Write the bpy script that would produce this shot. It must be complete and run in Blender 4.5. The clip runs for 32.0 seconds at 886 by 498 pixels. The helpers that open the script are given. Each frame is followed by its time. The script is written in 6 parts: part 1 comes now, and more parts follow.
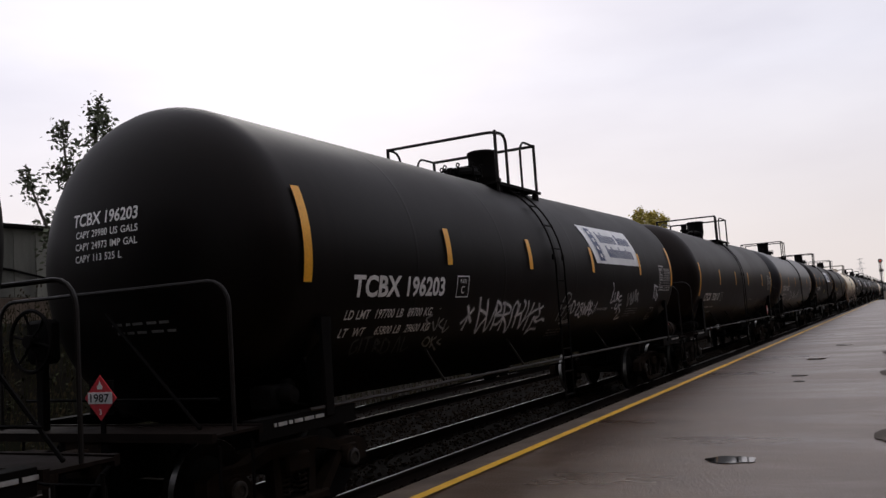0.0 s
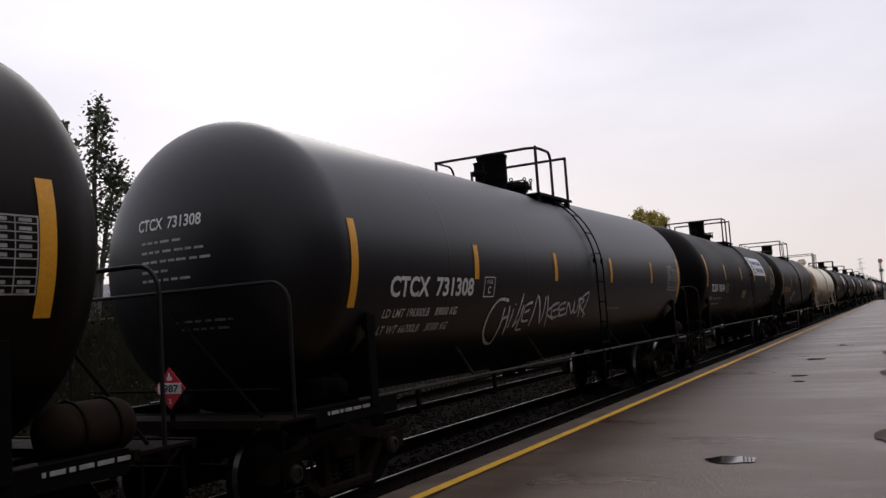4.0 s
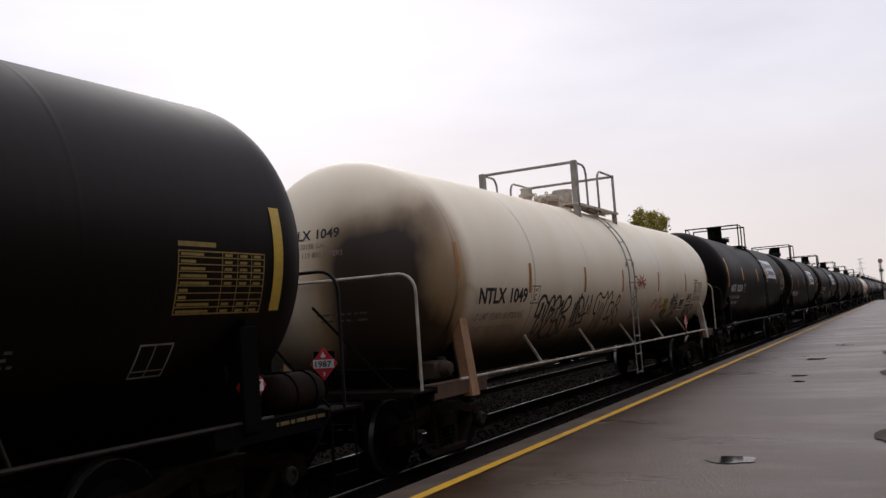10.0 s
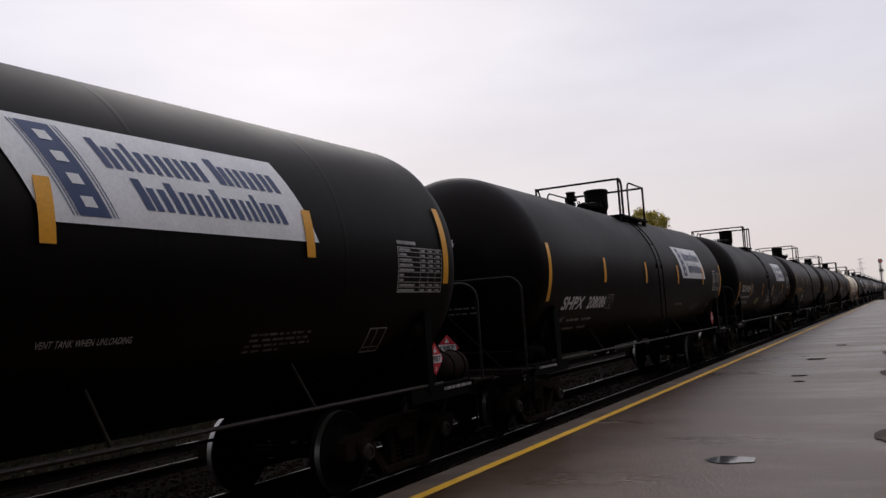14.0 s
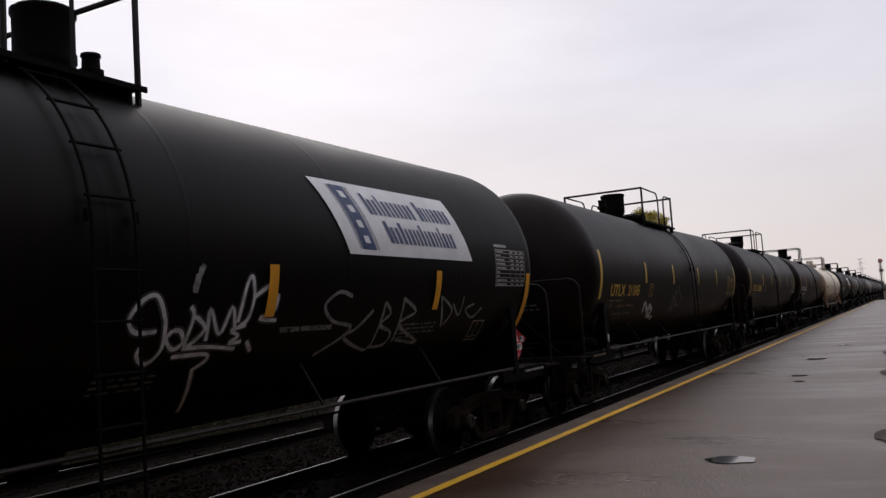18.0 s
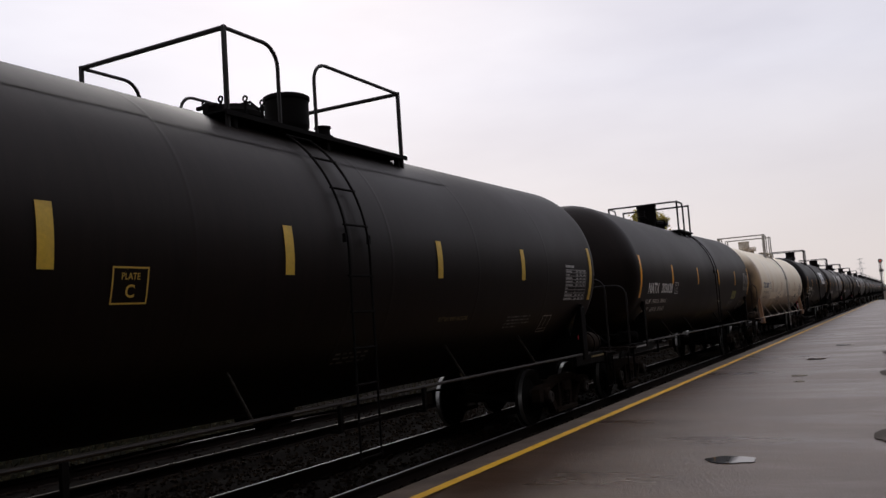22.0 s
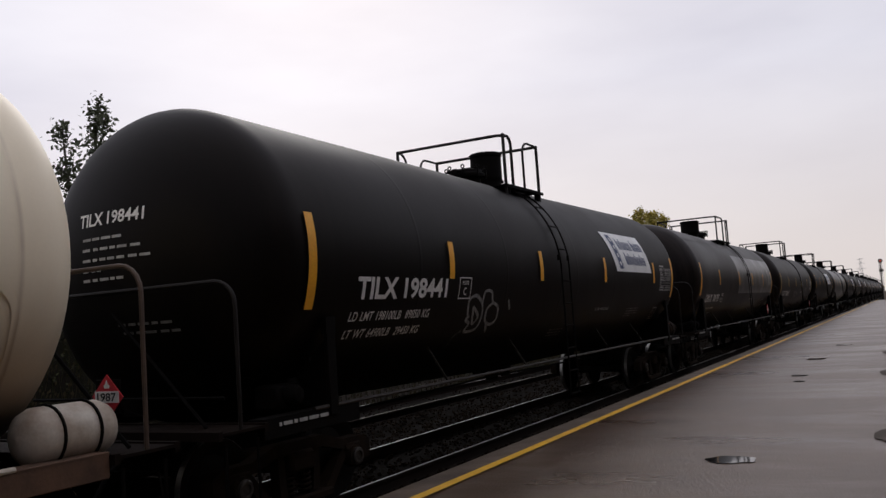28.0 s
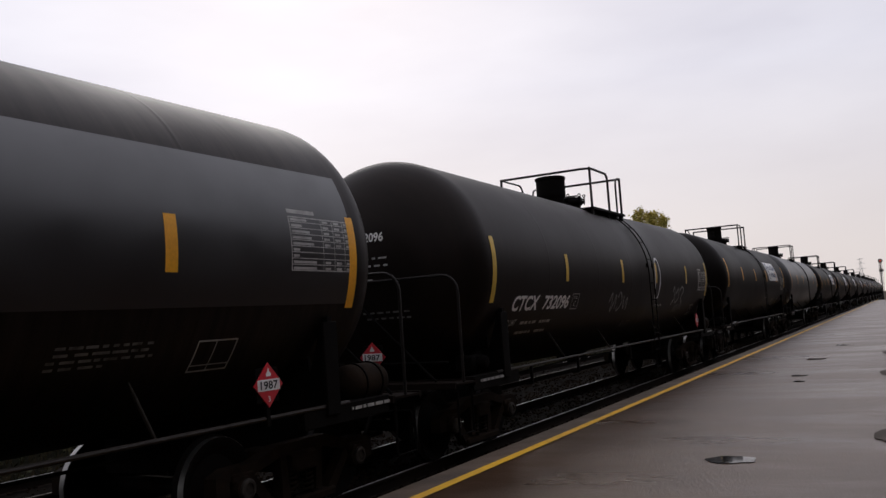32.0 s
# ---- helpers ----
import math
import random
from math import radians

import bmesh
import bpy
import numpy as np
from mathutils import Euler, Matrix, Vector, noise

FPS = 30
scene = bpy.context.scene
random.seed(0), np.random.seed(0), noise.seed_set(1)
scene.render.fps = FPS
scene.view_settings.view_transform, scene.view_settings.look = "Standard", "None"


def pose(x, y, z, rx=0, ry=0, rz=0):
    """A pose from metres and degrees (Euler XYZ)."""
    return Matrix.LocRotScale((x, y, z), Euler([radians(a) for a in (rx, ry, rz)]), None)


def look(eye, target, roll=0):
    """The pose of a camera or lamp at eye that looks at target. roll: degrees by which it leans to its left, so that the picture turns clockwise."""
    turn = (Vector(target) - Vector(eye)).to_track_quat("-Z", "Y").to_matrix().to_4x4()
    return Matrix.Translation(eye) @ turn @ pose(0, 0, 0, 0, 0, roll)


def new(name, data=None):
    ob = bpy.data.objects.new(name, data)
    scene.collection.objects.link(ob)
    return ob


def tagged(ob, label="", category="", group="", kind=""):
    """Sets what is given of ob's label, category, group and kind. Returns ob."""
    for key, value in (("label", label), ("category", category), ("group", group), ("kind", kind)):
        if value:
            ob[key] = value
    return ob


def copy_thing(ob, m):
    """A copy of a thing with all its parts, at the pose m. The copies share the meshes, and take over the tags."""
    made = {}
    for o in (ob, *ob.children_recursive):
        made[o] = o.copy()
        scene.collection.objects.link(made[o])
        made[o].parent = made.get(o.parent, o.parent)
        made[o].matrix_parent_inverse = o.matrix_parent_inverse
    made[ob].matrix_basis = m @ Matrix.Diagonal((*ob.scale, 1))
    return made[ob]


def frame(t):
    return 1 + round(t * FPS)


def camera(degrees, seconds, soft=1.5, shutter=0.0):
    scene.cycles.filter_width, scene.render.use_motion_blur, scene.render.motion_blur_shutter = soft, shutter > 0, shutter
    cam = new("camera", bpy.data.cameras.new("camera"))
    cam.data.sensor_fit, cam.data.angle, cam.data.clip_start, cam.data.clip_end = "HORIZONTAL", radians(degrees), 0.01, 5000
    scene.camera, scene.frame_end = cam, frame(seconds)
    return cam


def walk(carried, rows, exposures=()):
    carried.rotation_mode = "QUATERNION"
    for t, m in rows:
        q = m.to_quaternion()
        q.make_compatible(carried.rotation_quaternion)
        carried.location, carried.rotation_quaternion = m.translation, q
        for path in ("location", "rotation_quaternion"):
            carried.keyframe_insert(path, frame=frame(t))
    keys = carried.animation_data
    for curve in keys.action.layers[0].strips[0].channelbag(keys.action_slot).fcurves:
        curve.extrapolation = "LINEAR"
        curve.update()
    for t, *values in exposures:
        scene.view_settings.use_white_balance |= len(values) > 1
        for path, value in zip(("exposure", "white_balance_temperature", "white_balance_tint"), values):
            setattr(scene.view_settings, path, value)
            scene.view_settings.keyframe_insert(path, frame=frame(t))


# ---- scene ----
cam = camera(54.76, 32.0, soft=1.45)
walk(cam, [(0.0, pose(6.449, 0, 1.839, 94.754, 3.874, 28.34)), (32.0, pose(6.449, 0, 1.839, 94.754, 3.874, 28.34))],
     [(0.0, 0.0), (9.5, 0.0), (10.5, -0.07), (12.5, -0.24), (14.0, -0.18), (18.0, -0.14), (24.0, -0.12), (26.0, -0.17), (28.5, -0.15), (32.0, -0.12)])

# The train runs along y on the near track (x = 0, rail tops at z = 0), towards -y.
SPEEDS = [8.749, 8.533, 8.414, 8.337, 8.248, 8.084, 7.913, 7.851, 7.745]     # m/s, every 4 s
ALONG = 0.983                                                        # true metres for each unit of length along a car
TANKS = {"black": (1.585, 2.53, 0.027, 0.007), "cream": (1.545, 2.488, 0.083, 0.0)}    # radius, axis height at the middle, from there to d = 0 round the side, rise to the ends
TANK = ["black"]                                                     # the kind that is being built


def run(t):
    """Metres that the train has gone at t seconds."""
    s, k = 0.0, 0
    while k < 8 and t > 4:
        s, t, k = s + 2 * (SPEEDS[k] + SPEEDS[k + 1]), t - 4, k + 1
    a, b = SPEEDS[min(k, 8)], SPEEDS[min(k + 1, 8)]
    return s + a * t + (b - a) * t * t / 8


# ---------------------------------------------------------------- world and sun
def make_world():
    w = bpy.data.worlds.new("overcast_sky")
    scene.world = w
    w.use_nodes = True
    n, l = w.node_tree.nodes, w.node_tree.links
    n.clear()
    out, bg = n.new("ShaderNodeOutputWorld"), n.new("ShaderNodeBackground")
    sky = n.new("ShaderNodeTexSky")
    sky.sky_type, sky.sun_disc = "NISHITA", False
    sky.sun_elevation, sky.sun_rotation = radians(32), radians(-35)
    sky.air_density, sky.dust_density = 1.0, 4.0
    tc, mp = n.new("ShaderNodeTexCoord"), n.new("ShaderNodeMapping")
    mp.inputs["Scale"].default_value = (1.6, 1.6, 5.5)
    nz = n.new("ShaderNodeTexNoise")
    nz.inputs["Scale"].default_value, nz.inputs["Detail"].default_value = 1.5, 5
    nz.inputs["Roughness"].default_value = 0.5
    ramp = n.new("ShaderNodeValToRGB")
    ramp.color_ramp.elements[0].position, ramp.color_ramp.elements[0].color = 0.3, (7.27, 7.15, 8.22, 1)
    ramp.color_ramp.elements[1].position, ramp.color_ramp.elements[1].color = 0.68, (8.97, 8.85, 9.82, 1)
    sep, low = n.new("ShaderNodeSeparateXYZ"), n.new("ShaderNodeMapRange")
    low.inputs["From Min"].default_value, low.inputs["From Max"].default_value = 0.0, 0.26
    warm, mix = n.new("ShaderNodeMix"), n.new("ShaderNodeMix")
    warm.data_type = mix.data_type = "RGBA"
    warm.inputs[6].default_value = (8.75, 7.95, 7.75, 1)
    mix.inputs[0].default_value = 0.93
    side = n.new("ShaderNodeMapRange")
    side.inputs["From Min"].default_value, side.inputs["From Max"].default_value = -0.95, 0.3
    side.inputs["To Min"].default_value, side.inputs["To Max"].default_value = 1.10, 0.93
    gain = n.new("ShaderNodeVectorMath")
    gain.operation = "SCALE"
    top, both = n.new("ShaderNodeMapRange"), n.new("ShaderNodeMath")      # an overcast sky is brightest overhead
    top.inputs["From Min"].default_value, top.inputs["From Max"].default_value = 0.42, 1.0
    top.inputs["To Min"].default_value, top.inputs["To Max"].default_value = 1.0, 1.7
    both.operation = "MULTIPLY"
    back, all3 = n.new("ShaderNodeMapRange"), n.new("ShaderNodeMath")       # and dimmer on the side away from the sun
    back.inputs["From Min"].default_value, back.inputs["From Max"].default_value = -0.7, 0.45
    back.inputs["To Min"].default_value, back.inputs["To Max"].default_value = 0.55, 1.0
    all3.operation = "MULTIPLY"
    bg.inputs["Strength"].default_value = 0.1
    l.new(tc.outputs["Generated"], mp.inputs["Vector"])
    l.new(mp.outputs["Vector"], nz.inputs["Vector"])
    l.new(nz.outputs["Fac"], ramp.inputs["Fac"])
    l.new(tc.outputs["Generated"], sep.inputs[0])
    l.new(sep.outputs["Z"], low.inputs["Value"])
    l.new(low.outputs["Result"], warm.inputs[0])
    l.new(ramp.outputs["Color"], warm.inputs[7])
    l.new(sep.outputs["X"], side.inputs["Value"])
    l.new(warm.outputs[2], gain.inputs[0])
    l.new(sep.outputs["Z"], top.inputs["Value"])
    l.new(side.outputs["Result"], both.inputs[0])
    l.new(top.outputs["Result"], both.inputs[1])
    l.new(sep.outputs["Y"], back.inputs["Value"])
    l.new(both.outputs[0], all3.inputs[0])
    l.new(back.outputs["Result"], all3.inputs[1])
    l.new(all3.outputs[0], gain.inputs["Scale"])
    l.new(sky.outputs["Color"], mix.inputs[6])
    l.new(gain.outputs[0], mix.inputs[7])
    l.new(mix.outputs[2], bg.inputs["Color"])
    l.new(bg.outputs[0], out.inputs[0])


make_world()
sun = bpy.data.lights.new("sun", "SUN")
sun.energy, sun.angle, sun.color = 0.5, radians(25), (1.0, 0.96, 0.92)
sun_ob = new("sun", sun)
sun_ob.matrix_world = look((-40, 60, 45), (0, 0, 0))


# ---------------------------------------------------------------- materials
def material(name, base, rough=0.6, metal=0.0, second=None, scale=3.0, amount=0.5, bump=0.0, bump_scale=40.0,
             spec=0.5, stretch=(1, 1, 1), rough2=None, vary=0.0, detail=6, speck=0.18, sheen=None, coat=0.0):
    """A surface of two colours mixed by a coarse noise, fine grain on top, with relief and uneven gloss."""
    m = bpy.data.materials.new(name)
    m.use_nodes = True
    n, l = m.node_tree.nodes, m.node_tree.links
    b = n["Principled BSDF"]
    tc, mp = n.new("ShaderNodeTexCoord"), n.new("ShaderNodeMapping")
    mp.inputs["Scale"].default_value = stretch
    l.new(tc.outputs["Object"], mp.inputs["Vector"])
    nz = n.new("ShaderNodeTexNoise")
    nz.inputs["Scale"].default_value, nz.inputs["Detail"].default_value = scale, detail
    l.new(mp.outputs["Vector"], nz.inputs["Vector"])
    fine = n.new("ShaderNodeTexNoise")
    fine.inputs["Scale"].default_value, fine.inputs["Detail"].default_value = bump_scale, 4
    l.new(tc.outputs["Object"], fine.inputs["Vector"])
    rg = n.new("ShaderNodeMapRange")
    rg.inputs["From Min"].default_value, rg.inputs["From Max"].default_value = 0.38, 0.68
    rg.inputs["To Max"].default_value = amount
    l.new(nz.outputs["Fac"], rg.inputs["Value"])
    mix = n.new("ShaderNodeMix")
    mix.data_type = "RGBA"
    mix.inputs[6].default_value = (*base, 1)
    mix.inputs[7].default_value = (*(second or [c * 0.6 for c in base]), 1)
    l.new(rg.outputs["Result"], mix.inputs[0])
    last = mix.outputs[2]
    grain = n.new("ShaderNodeMapRange")
    grain.inputs["To Min"].default_value, grain.inputs["To Max"].default_value = 1 - speck, 1 + speck
    l.new(fine.outputs["Fac"], grain.inputs["Value"])
    sc = n.new("ShaderNodeVectorMath")
    sc.operation = "SCALE"
    l.new(last, sc.inputs[0])
    l.new(grain.outputs["Result"], sc.inputs["Scale"])
    last = sc.outputs[0]
    if vary:
        oi, vr = n.new("ShaderNodeObjectInfo"), n.new("ShaderNodeMapRange")
        vr.inputs["To Min"].default_value, vr.inputs["To Max"].default_value = 1 - vary, 1 + vary
        l.new(oi.outputs["Random"], vr.inputs["Value"])
        s2 = n.new("ShaderNodeVectorMath")
        s2.operation = "SCALE"
        l.new(last, s2.inputs[0])
        l.new(vr.outputs["Result"], s2.inputs["Scale"])
        last = s2.outputs[0]
    l.new(last, b.inputs["Base Color"])
    rr = n.new("ShaderNodeMapRange")
    rr.inputs["From Min"].default_value, rr.inputs["From Max"].default_value = 0.35, 0.65
    rr.inputs["To Min"].default_value, rr.inputs["To Max"].default_value = rough, rough2 if rough2 is not None else min(1, rough + 0.12)
    l.new(nz.outputs["Fac"], rr.inputs["Value"])
    l.new(rr.outputs["Result"], b.inputs["Roughness"])
    b.inputs["Metallic"].default_value = metal
    b.inputs["Specular IOR Level"].default_value = spec
    if coat:
        b.inputs["Coat Weight"].default_value, b.inputs["Coat Roughness"].default_value = coat, 0.36
    if sheen:
        b.inputs["Specular Tint"].default_value = (*sheen, 1)
    if bump:
        bp = n.new("ShaderNodeBump")
        bp.inputs["Strength"].default_value, bp.inputs["Distance"].default_value = bump, 0.01
        l.new(fine.outputs["Fac"], bp.inputs["Height"])
        l.new(bp.outputs["Normal"], b.inputs["Normal"])
    return m


def cream_tank(name, soot):
    """Cream tank paint with brown soot blown over the leading head, dirt and shade coloured into the lower side, and
    rust along the weld seams.
    """
    m = material(name, (0.96, 0.86, 0.66), 0.42, second=(0.88, 0.75, 0.53), scale=0.9, amount=0.6, bump=0.02,
                 stretch=(1, 1, 0.35), speck=0.03)
    n, l = m.node_tree.nodes, m.node_tree.links
    b = n["Principled BSDF"]
    src = b.inputs["Base Color"].links[0].from_socket
    tc, sep = n.new("ShaderNodeTexCoord"), n.new("ShaderNodeSeparateXYZ")
    l.new(tc.outputs["Object"], sep.inputs[0])
    nz = n.new("ShaderNodeTexNoise")
    nz.inputs["Scale"].default_value, nz.inputs["Detail"].default_value = 1.1, 7
    mp = n.new("ShaderNodeMapping")
    mp.inputs["Scale"].default_value = (1.0, 1.0, 0.6)
    l.new(tc.outputs["Object"], mp.inputs["Vector"])
    l.new(mp.outputs["Vector"], nz.inputs["Vector"])

    def calc(op, a, c):
        q = n.new("ShaderNodeMath")
        q.operation = op
        for k, v in enumerate((a, c)):
            if isinstance(v, (int, float)):
                q.inputs[k].default_value = v
            else:
                l.new(v, q.inputs[k])
        return q.outputs[0]

    def ramped(v, lo, hi, a=0.0, c=1.0):
        q = n.new("ShaderNodeMapRange")
        q.interpolation_type = "SMOOTHSTEP"
        for key, val in (("From Min", lo), ("From Max", hi), ("To Min", a), ("To Max", c)):
            q.inputs[key].default_value = val
        l.new(v, q.inputs["Value"])
        return q.outputs["Result"]

    def over(colour, fac, base):
        q = n.new("ShaderNodeMix")
        q.data_type = "RGBA"
        q.inputs[7].default_value = (*colour, 1)
        l.new(fac, q.inputs[0])
        l.new(base, q.inputs[6])
        return q.outputs[2]

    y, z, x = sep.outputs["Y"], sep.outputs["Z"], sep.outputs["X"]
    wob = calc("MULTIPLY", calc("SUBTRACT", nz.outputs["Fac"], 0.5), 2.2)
    # soot thrown up by the truck: a tan fan over the head and the first ring, a dark core low on the knuckle
    zw = calc("ADD", z, calc("MULTIPLY", wob, 0.30))
    yu = calc("ADD", calc("ADD", y, 7.95), calc("MULTIPLY", wob, 0.22))
    ye = calc("MAXIMUM", calc("MULTIPLY", yu, 1.7), calc("MULTIPLY", yu, -0.22))
    xw = calc("ADD", x, calc("MULTIPLY", wob, 0.2))
    front, band = ramped(xw, -0.4, 0.7, 0.10, 1.0), calc("MULTIPLY", ramped(xw, 0.0, 0.7, 0.0, 1.0), ramped(xw, 1.05, 1.5, 1.0, 0.12))
    wide = calc("MULTIPLY", calc("MULTIPLY", ramped(ye, 0.15, 1.15, 1.0, 0), ramped(zw, 2.4, 3.85, 1, 0.06)), front)
    core = calc("MULTIPLY", calc("MULTIPLY", ramped(ye, 0.10, 0.75, 1, 0), ramped(zw, 2.3, 3.6, 1, 0)), band)
    # brown dirt low on the side, with the underside's shade put into the colour
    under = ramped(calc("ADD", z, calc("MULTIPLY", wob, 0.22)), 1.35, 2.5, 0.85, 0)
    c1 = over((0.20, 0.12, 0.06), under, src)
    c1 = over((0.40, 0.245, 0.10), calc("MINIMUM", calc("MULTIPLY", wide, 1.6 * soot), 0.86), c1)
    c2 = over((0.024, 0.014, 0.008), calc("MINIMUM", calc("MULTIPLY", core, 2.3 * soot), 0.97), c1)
    # near-black towards the bottom: grime and shade together in the colour
    grime_shade = ramped(calc("ADD", z, calc("MULTIPLY", wob, 0.14)), 1.2, 1.75, 0.97, 0)
    c2 = over((0.016, 0.011, 0.008), grime_shade, c2)
    ring = calc("PINGPONG", calc("ADD", y, 7.82), 1.305)
    seam = calc("MULTIPLY", ramped(ring, 0.0, 0.035, 0.55, 0), ramped(nz.outputs["Fac"], 0.35, 0.6))
    c3 = over((0.24, 0.15, 0.09), seam, c2)
    l.new(c3, b.inputs["Base Color"])
    return m


BLACKS = {
    "black": material("black_tank_paint", (0.0020, 0.0013, 0.0010), 0.50, second=(0.0052, 0.0034, 0.0026), scale=1.1, amount=0.8,
                      bump=0.06, bump_scale=9, stretch=(1, 0.5, 0.4), spec=0.075, rough2=0.58, sheen=(1.0, 0.86, 0.79), coat=0.08),
    "brown": material("dusty_black_tank_paint", (0.0045, 0.0028, 0.0021), 0.48, second=(0.0085, 0.0054, 0.0041), scale=0.8, amount=0.9,
                      bump=0.06, bump_scale=9, stretch=(1, 0.5, 0.3), spec=0.12, rough2=0.58, sheen=(1.0, 0.83, 0.75), coat=0.11),
    "streaky": material("rain_streaked_black_paint", (0.0048, 0.0034, 0.0029), 0.46, second=(0.010, 0.0073, 0.0062), scale=1.1, amount=0.8,
                        bump=0.06, bump_scale=9, stretch=(1, 0.5, 0.4), spec=0.13, rough2=0.56, sheen=(1.0, 0.86, 0.82), coat=0.10),
    "blue": material("blue_black_tank_paint", (0.0055, 0.0046, 0.0066), 0.42, spec=0.4, coat=0.12, second=(0.0095, 0.0082, 0.0112), scale=1.0, amount=0.7,
                     bump=0.05, bump_scale=9, stretch=(1, 0.5, 0.4), rough2=0.42),
    "grey": material("faded_tank_paint", (0.026, 0.025, 0.025), 0.40, second=(0.036, 0.033, 0.031), scale=0.9, amount=0.8,
                     bump=0.05, bump_scale=9, stretch=(1, 0.5, 0.4), spec=0.3, rough2=0.5, coat=0.2),
}


def streaked(m, light, dark):
    """Rain-washed runs down the sides and dust in broad patches."""
    n, l = m.node_tree.nodes, m.node_tree.links
    b = n["Principled BSDF"]
    src = b.inputs["Base Color"].links[0].from_socket
    tc, mp, nz, rg, sc = n.new("ShaderNodeTexCoord"), n.new("ShaderNodeMapping"), n.new("ShaderNodeTexNoise"), n.new("ShaderNodeMapRange"), n.new("ShaderNodeVectorMath")
    mp.inputs["Scale"].default_value = (0.5, 5.5, 0.45)
    nz.inputs["Scale"].default_value, nz.inputs["Detail"].default_value, nz.inputs["Roughness"].default_value = 1.5, 8, 0.7
    for key, v in (("From Min", 0.36), ("From Max", 0.70), ("To Min", dark), ("To Max", light)):
        rg.inputs[key].default_value = v
    sc.operation = "SCALE"
    l.new(tc.outputs["Object"], mp.inputs["Vector"])
    l.new(mp.outputs["Vector"], nz.inputs["Vector"])
    l.new(nz.outputs["Fac"], rg.inputs["Value"])
    l.new(src, sc.inputs[0])
    l.new(rg.outputs["Result"], sc.inputs["Scale"])
    l.new(sc.outputs[0], b.inputs["Base Color"])
    return m


for kind, paint in BLACKS.items():
    streaked(paint, *((2.6, 0.25) if kind == "streaky" else (1.2, 0.6)))
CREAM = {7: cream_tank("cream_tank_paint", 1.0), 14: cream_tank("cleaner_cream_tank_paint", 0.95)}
FRESH = material("fresh_gloss_black", (0.012, 0.0115, 0.013), 0.30, spec=0.85, scale=2, amount=0.4, bump=0.03, bump_scale=7)
IRON = material("black_iron", (0.0036, 0.0031, 0.0028), 0.7, second=(0.0065, 0.005, 0.0042), scale=5, amount=0.7, bump=0.15, bump_scale=60, spec=0.06)
SIDEPIPE = material("scuffed_handrail_pipe", (0.026, 0.020, 0.016), 0.45, spec=0.25, second=(0.013, 0.010, 0.008), scale=9, amount=0.7, bump=0.1)
STRUT = material("dull_brown_strut", (0.020, 0.0155, 0.011), 0.7, spec=0.15, second=(0.011, 0.0085, 0.006), scale=7, amount=0.7, bump=0.15)
RUSTDECK = material("rust_brown_deck_steel", (0.0095, 0.0052, 0.0034), 0.8, spec=0.1, second=(0.005, 0.003, 0.002), scale=4, amount=0.8, bump=0.25)
DUSTY = material("brake_dust_steel", (0.013, 0.0085, 0.0058), 0.85, spec=0.1, second=(0.026, 0.0165, 0.0105), scale=6, amount=0.8, bump=0.3, bump_scale=45)
CREAMIRON = material("cream_painted_steel", (0.55, 0.50, 0.42), 0.5, second=(0.24, 0.15, 0.09), scale=4, amount=0.7, bump=0.12)
RUSTSILL = material("rusty_cream_sill", (0.42, 0.235, 0.125), 0.62, second=(0.24, 0.125, 0.065), scale=3, amount=0.7, bump=0.25)
RUSTRAIL = material("rust_brown_handrail", (0.075, 0.045, 0.028), 0.6, second=(0.035, 0.022, 0.014), scale=5, amount=0.8, bump=0.15)
RUSTBEAM = material("dark_rusty_side_sill", (0.12, 0.062, 0.034), 0.7, second=(0.05, 0.027, 0.016), scale=3, amount=0.9, bump=0.25)
GALV = material("worn_railing_pipe", (0.0085, 0.0070, 0.0060), 0.5, spec=0.2, second=(0.017, 0.013, 0.011), scale=9, amount=0.6, bump=0.1)
GALVPIPE = material("grey_galvanised_pipe", (0.34, 0.32, 0.29), 0.45, metal=0.2, second=(0.20, 0.165, 0.13), scale=8, amount=0.6, bump=0.1)
TREAD = material("polished_wheel_tread", (0.42, 0.41, 0.39), 0.38, metal=1.0, scale=12, amount=0.3)
CAPSTEEL = material("scuffed_cap_steel", (0.055, 0.046, 0.038), 0.5, metal=0.3, second=(0.018, 0.014, 0.011), scale=14, amount=0.8, bump=0.2)
WHEELFACE = material("oily_wheel_face", (0.006, 0.005, 0.004), 0.8, spec=0.1, second=(0.011, 0.0085, 0.007), scale=10, amount=0.7, bump=0.2)
WHITE = material("white_stencil_paint", (0.78, 0.77, 0.74), 0.5, second=(0.55, 0.53, 0.49), scale=7, amount=0.6)
DIMWHITE = material("faded_white_stencil", (0.42, 0.41, 0.39), 0.55, second=(0.22, 0.21, 0.20), scale=9, amount=0.8)
YELLOWTXT = material("yellow_stencil_paint", (0.62, 0.40, 0.07), 0.5, second=(0.38, 0.24, 0.05), scale=7, amount=0.6)
DIMYELLOW = material("faded_yellow_stencil", (0.22, 0.16, 0.06), 0.55, second=(0.10, 0.075, 0.035), scale=9, amount=0.8)
FADEDYELLOW = material("dull_yellow_stencil", (0.34, 0.235, 0.06), 0.55, second=(0.20, 0.14, 0.04), scale=9, amount=0.7)
BLACKTXT = material("black_stencil_paint", (0.02, 0.02, 0.022), 0.5, scale=7, amount=0.5)
BLUETXT = material("blue_stencil_paint", (0.016, 0.034, 0.095), 0.5, second=(0.03, 0.05, 0.11), scale=7, amount=0.5)
STRIPE = material("orange_reflective_tape", (0.86, 0.40, 0.02), 0.38, second=(0.72, 0.31, 0.02), scale=6, amount=0.5)
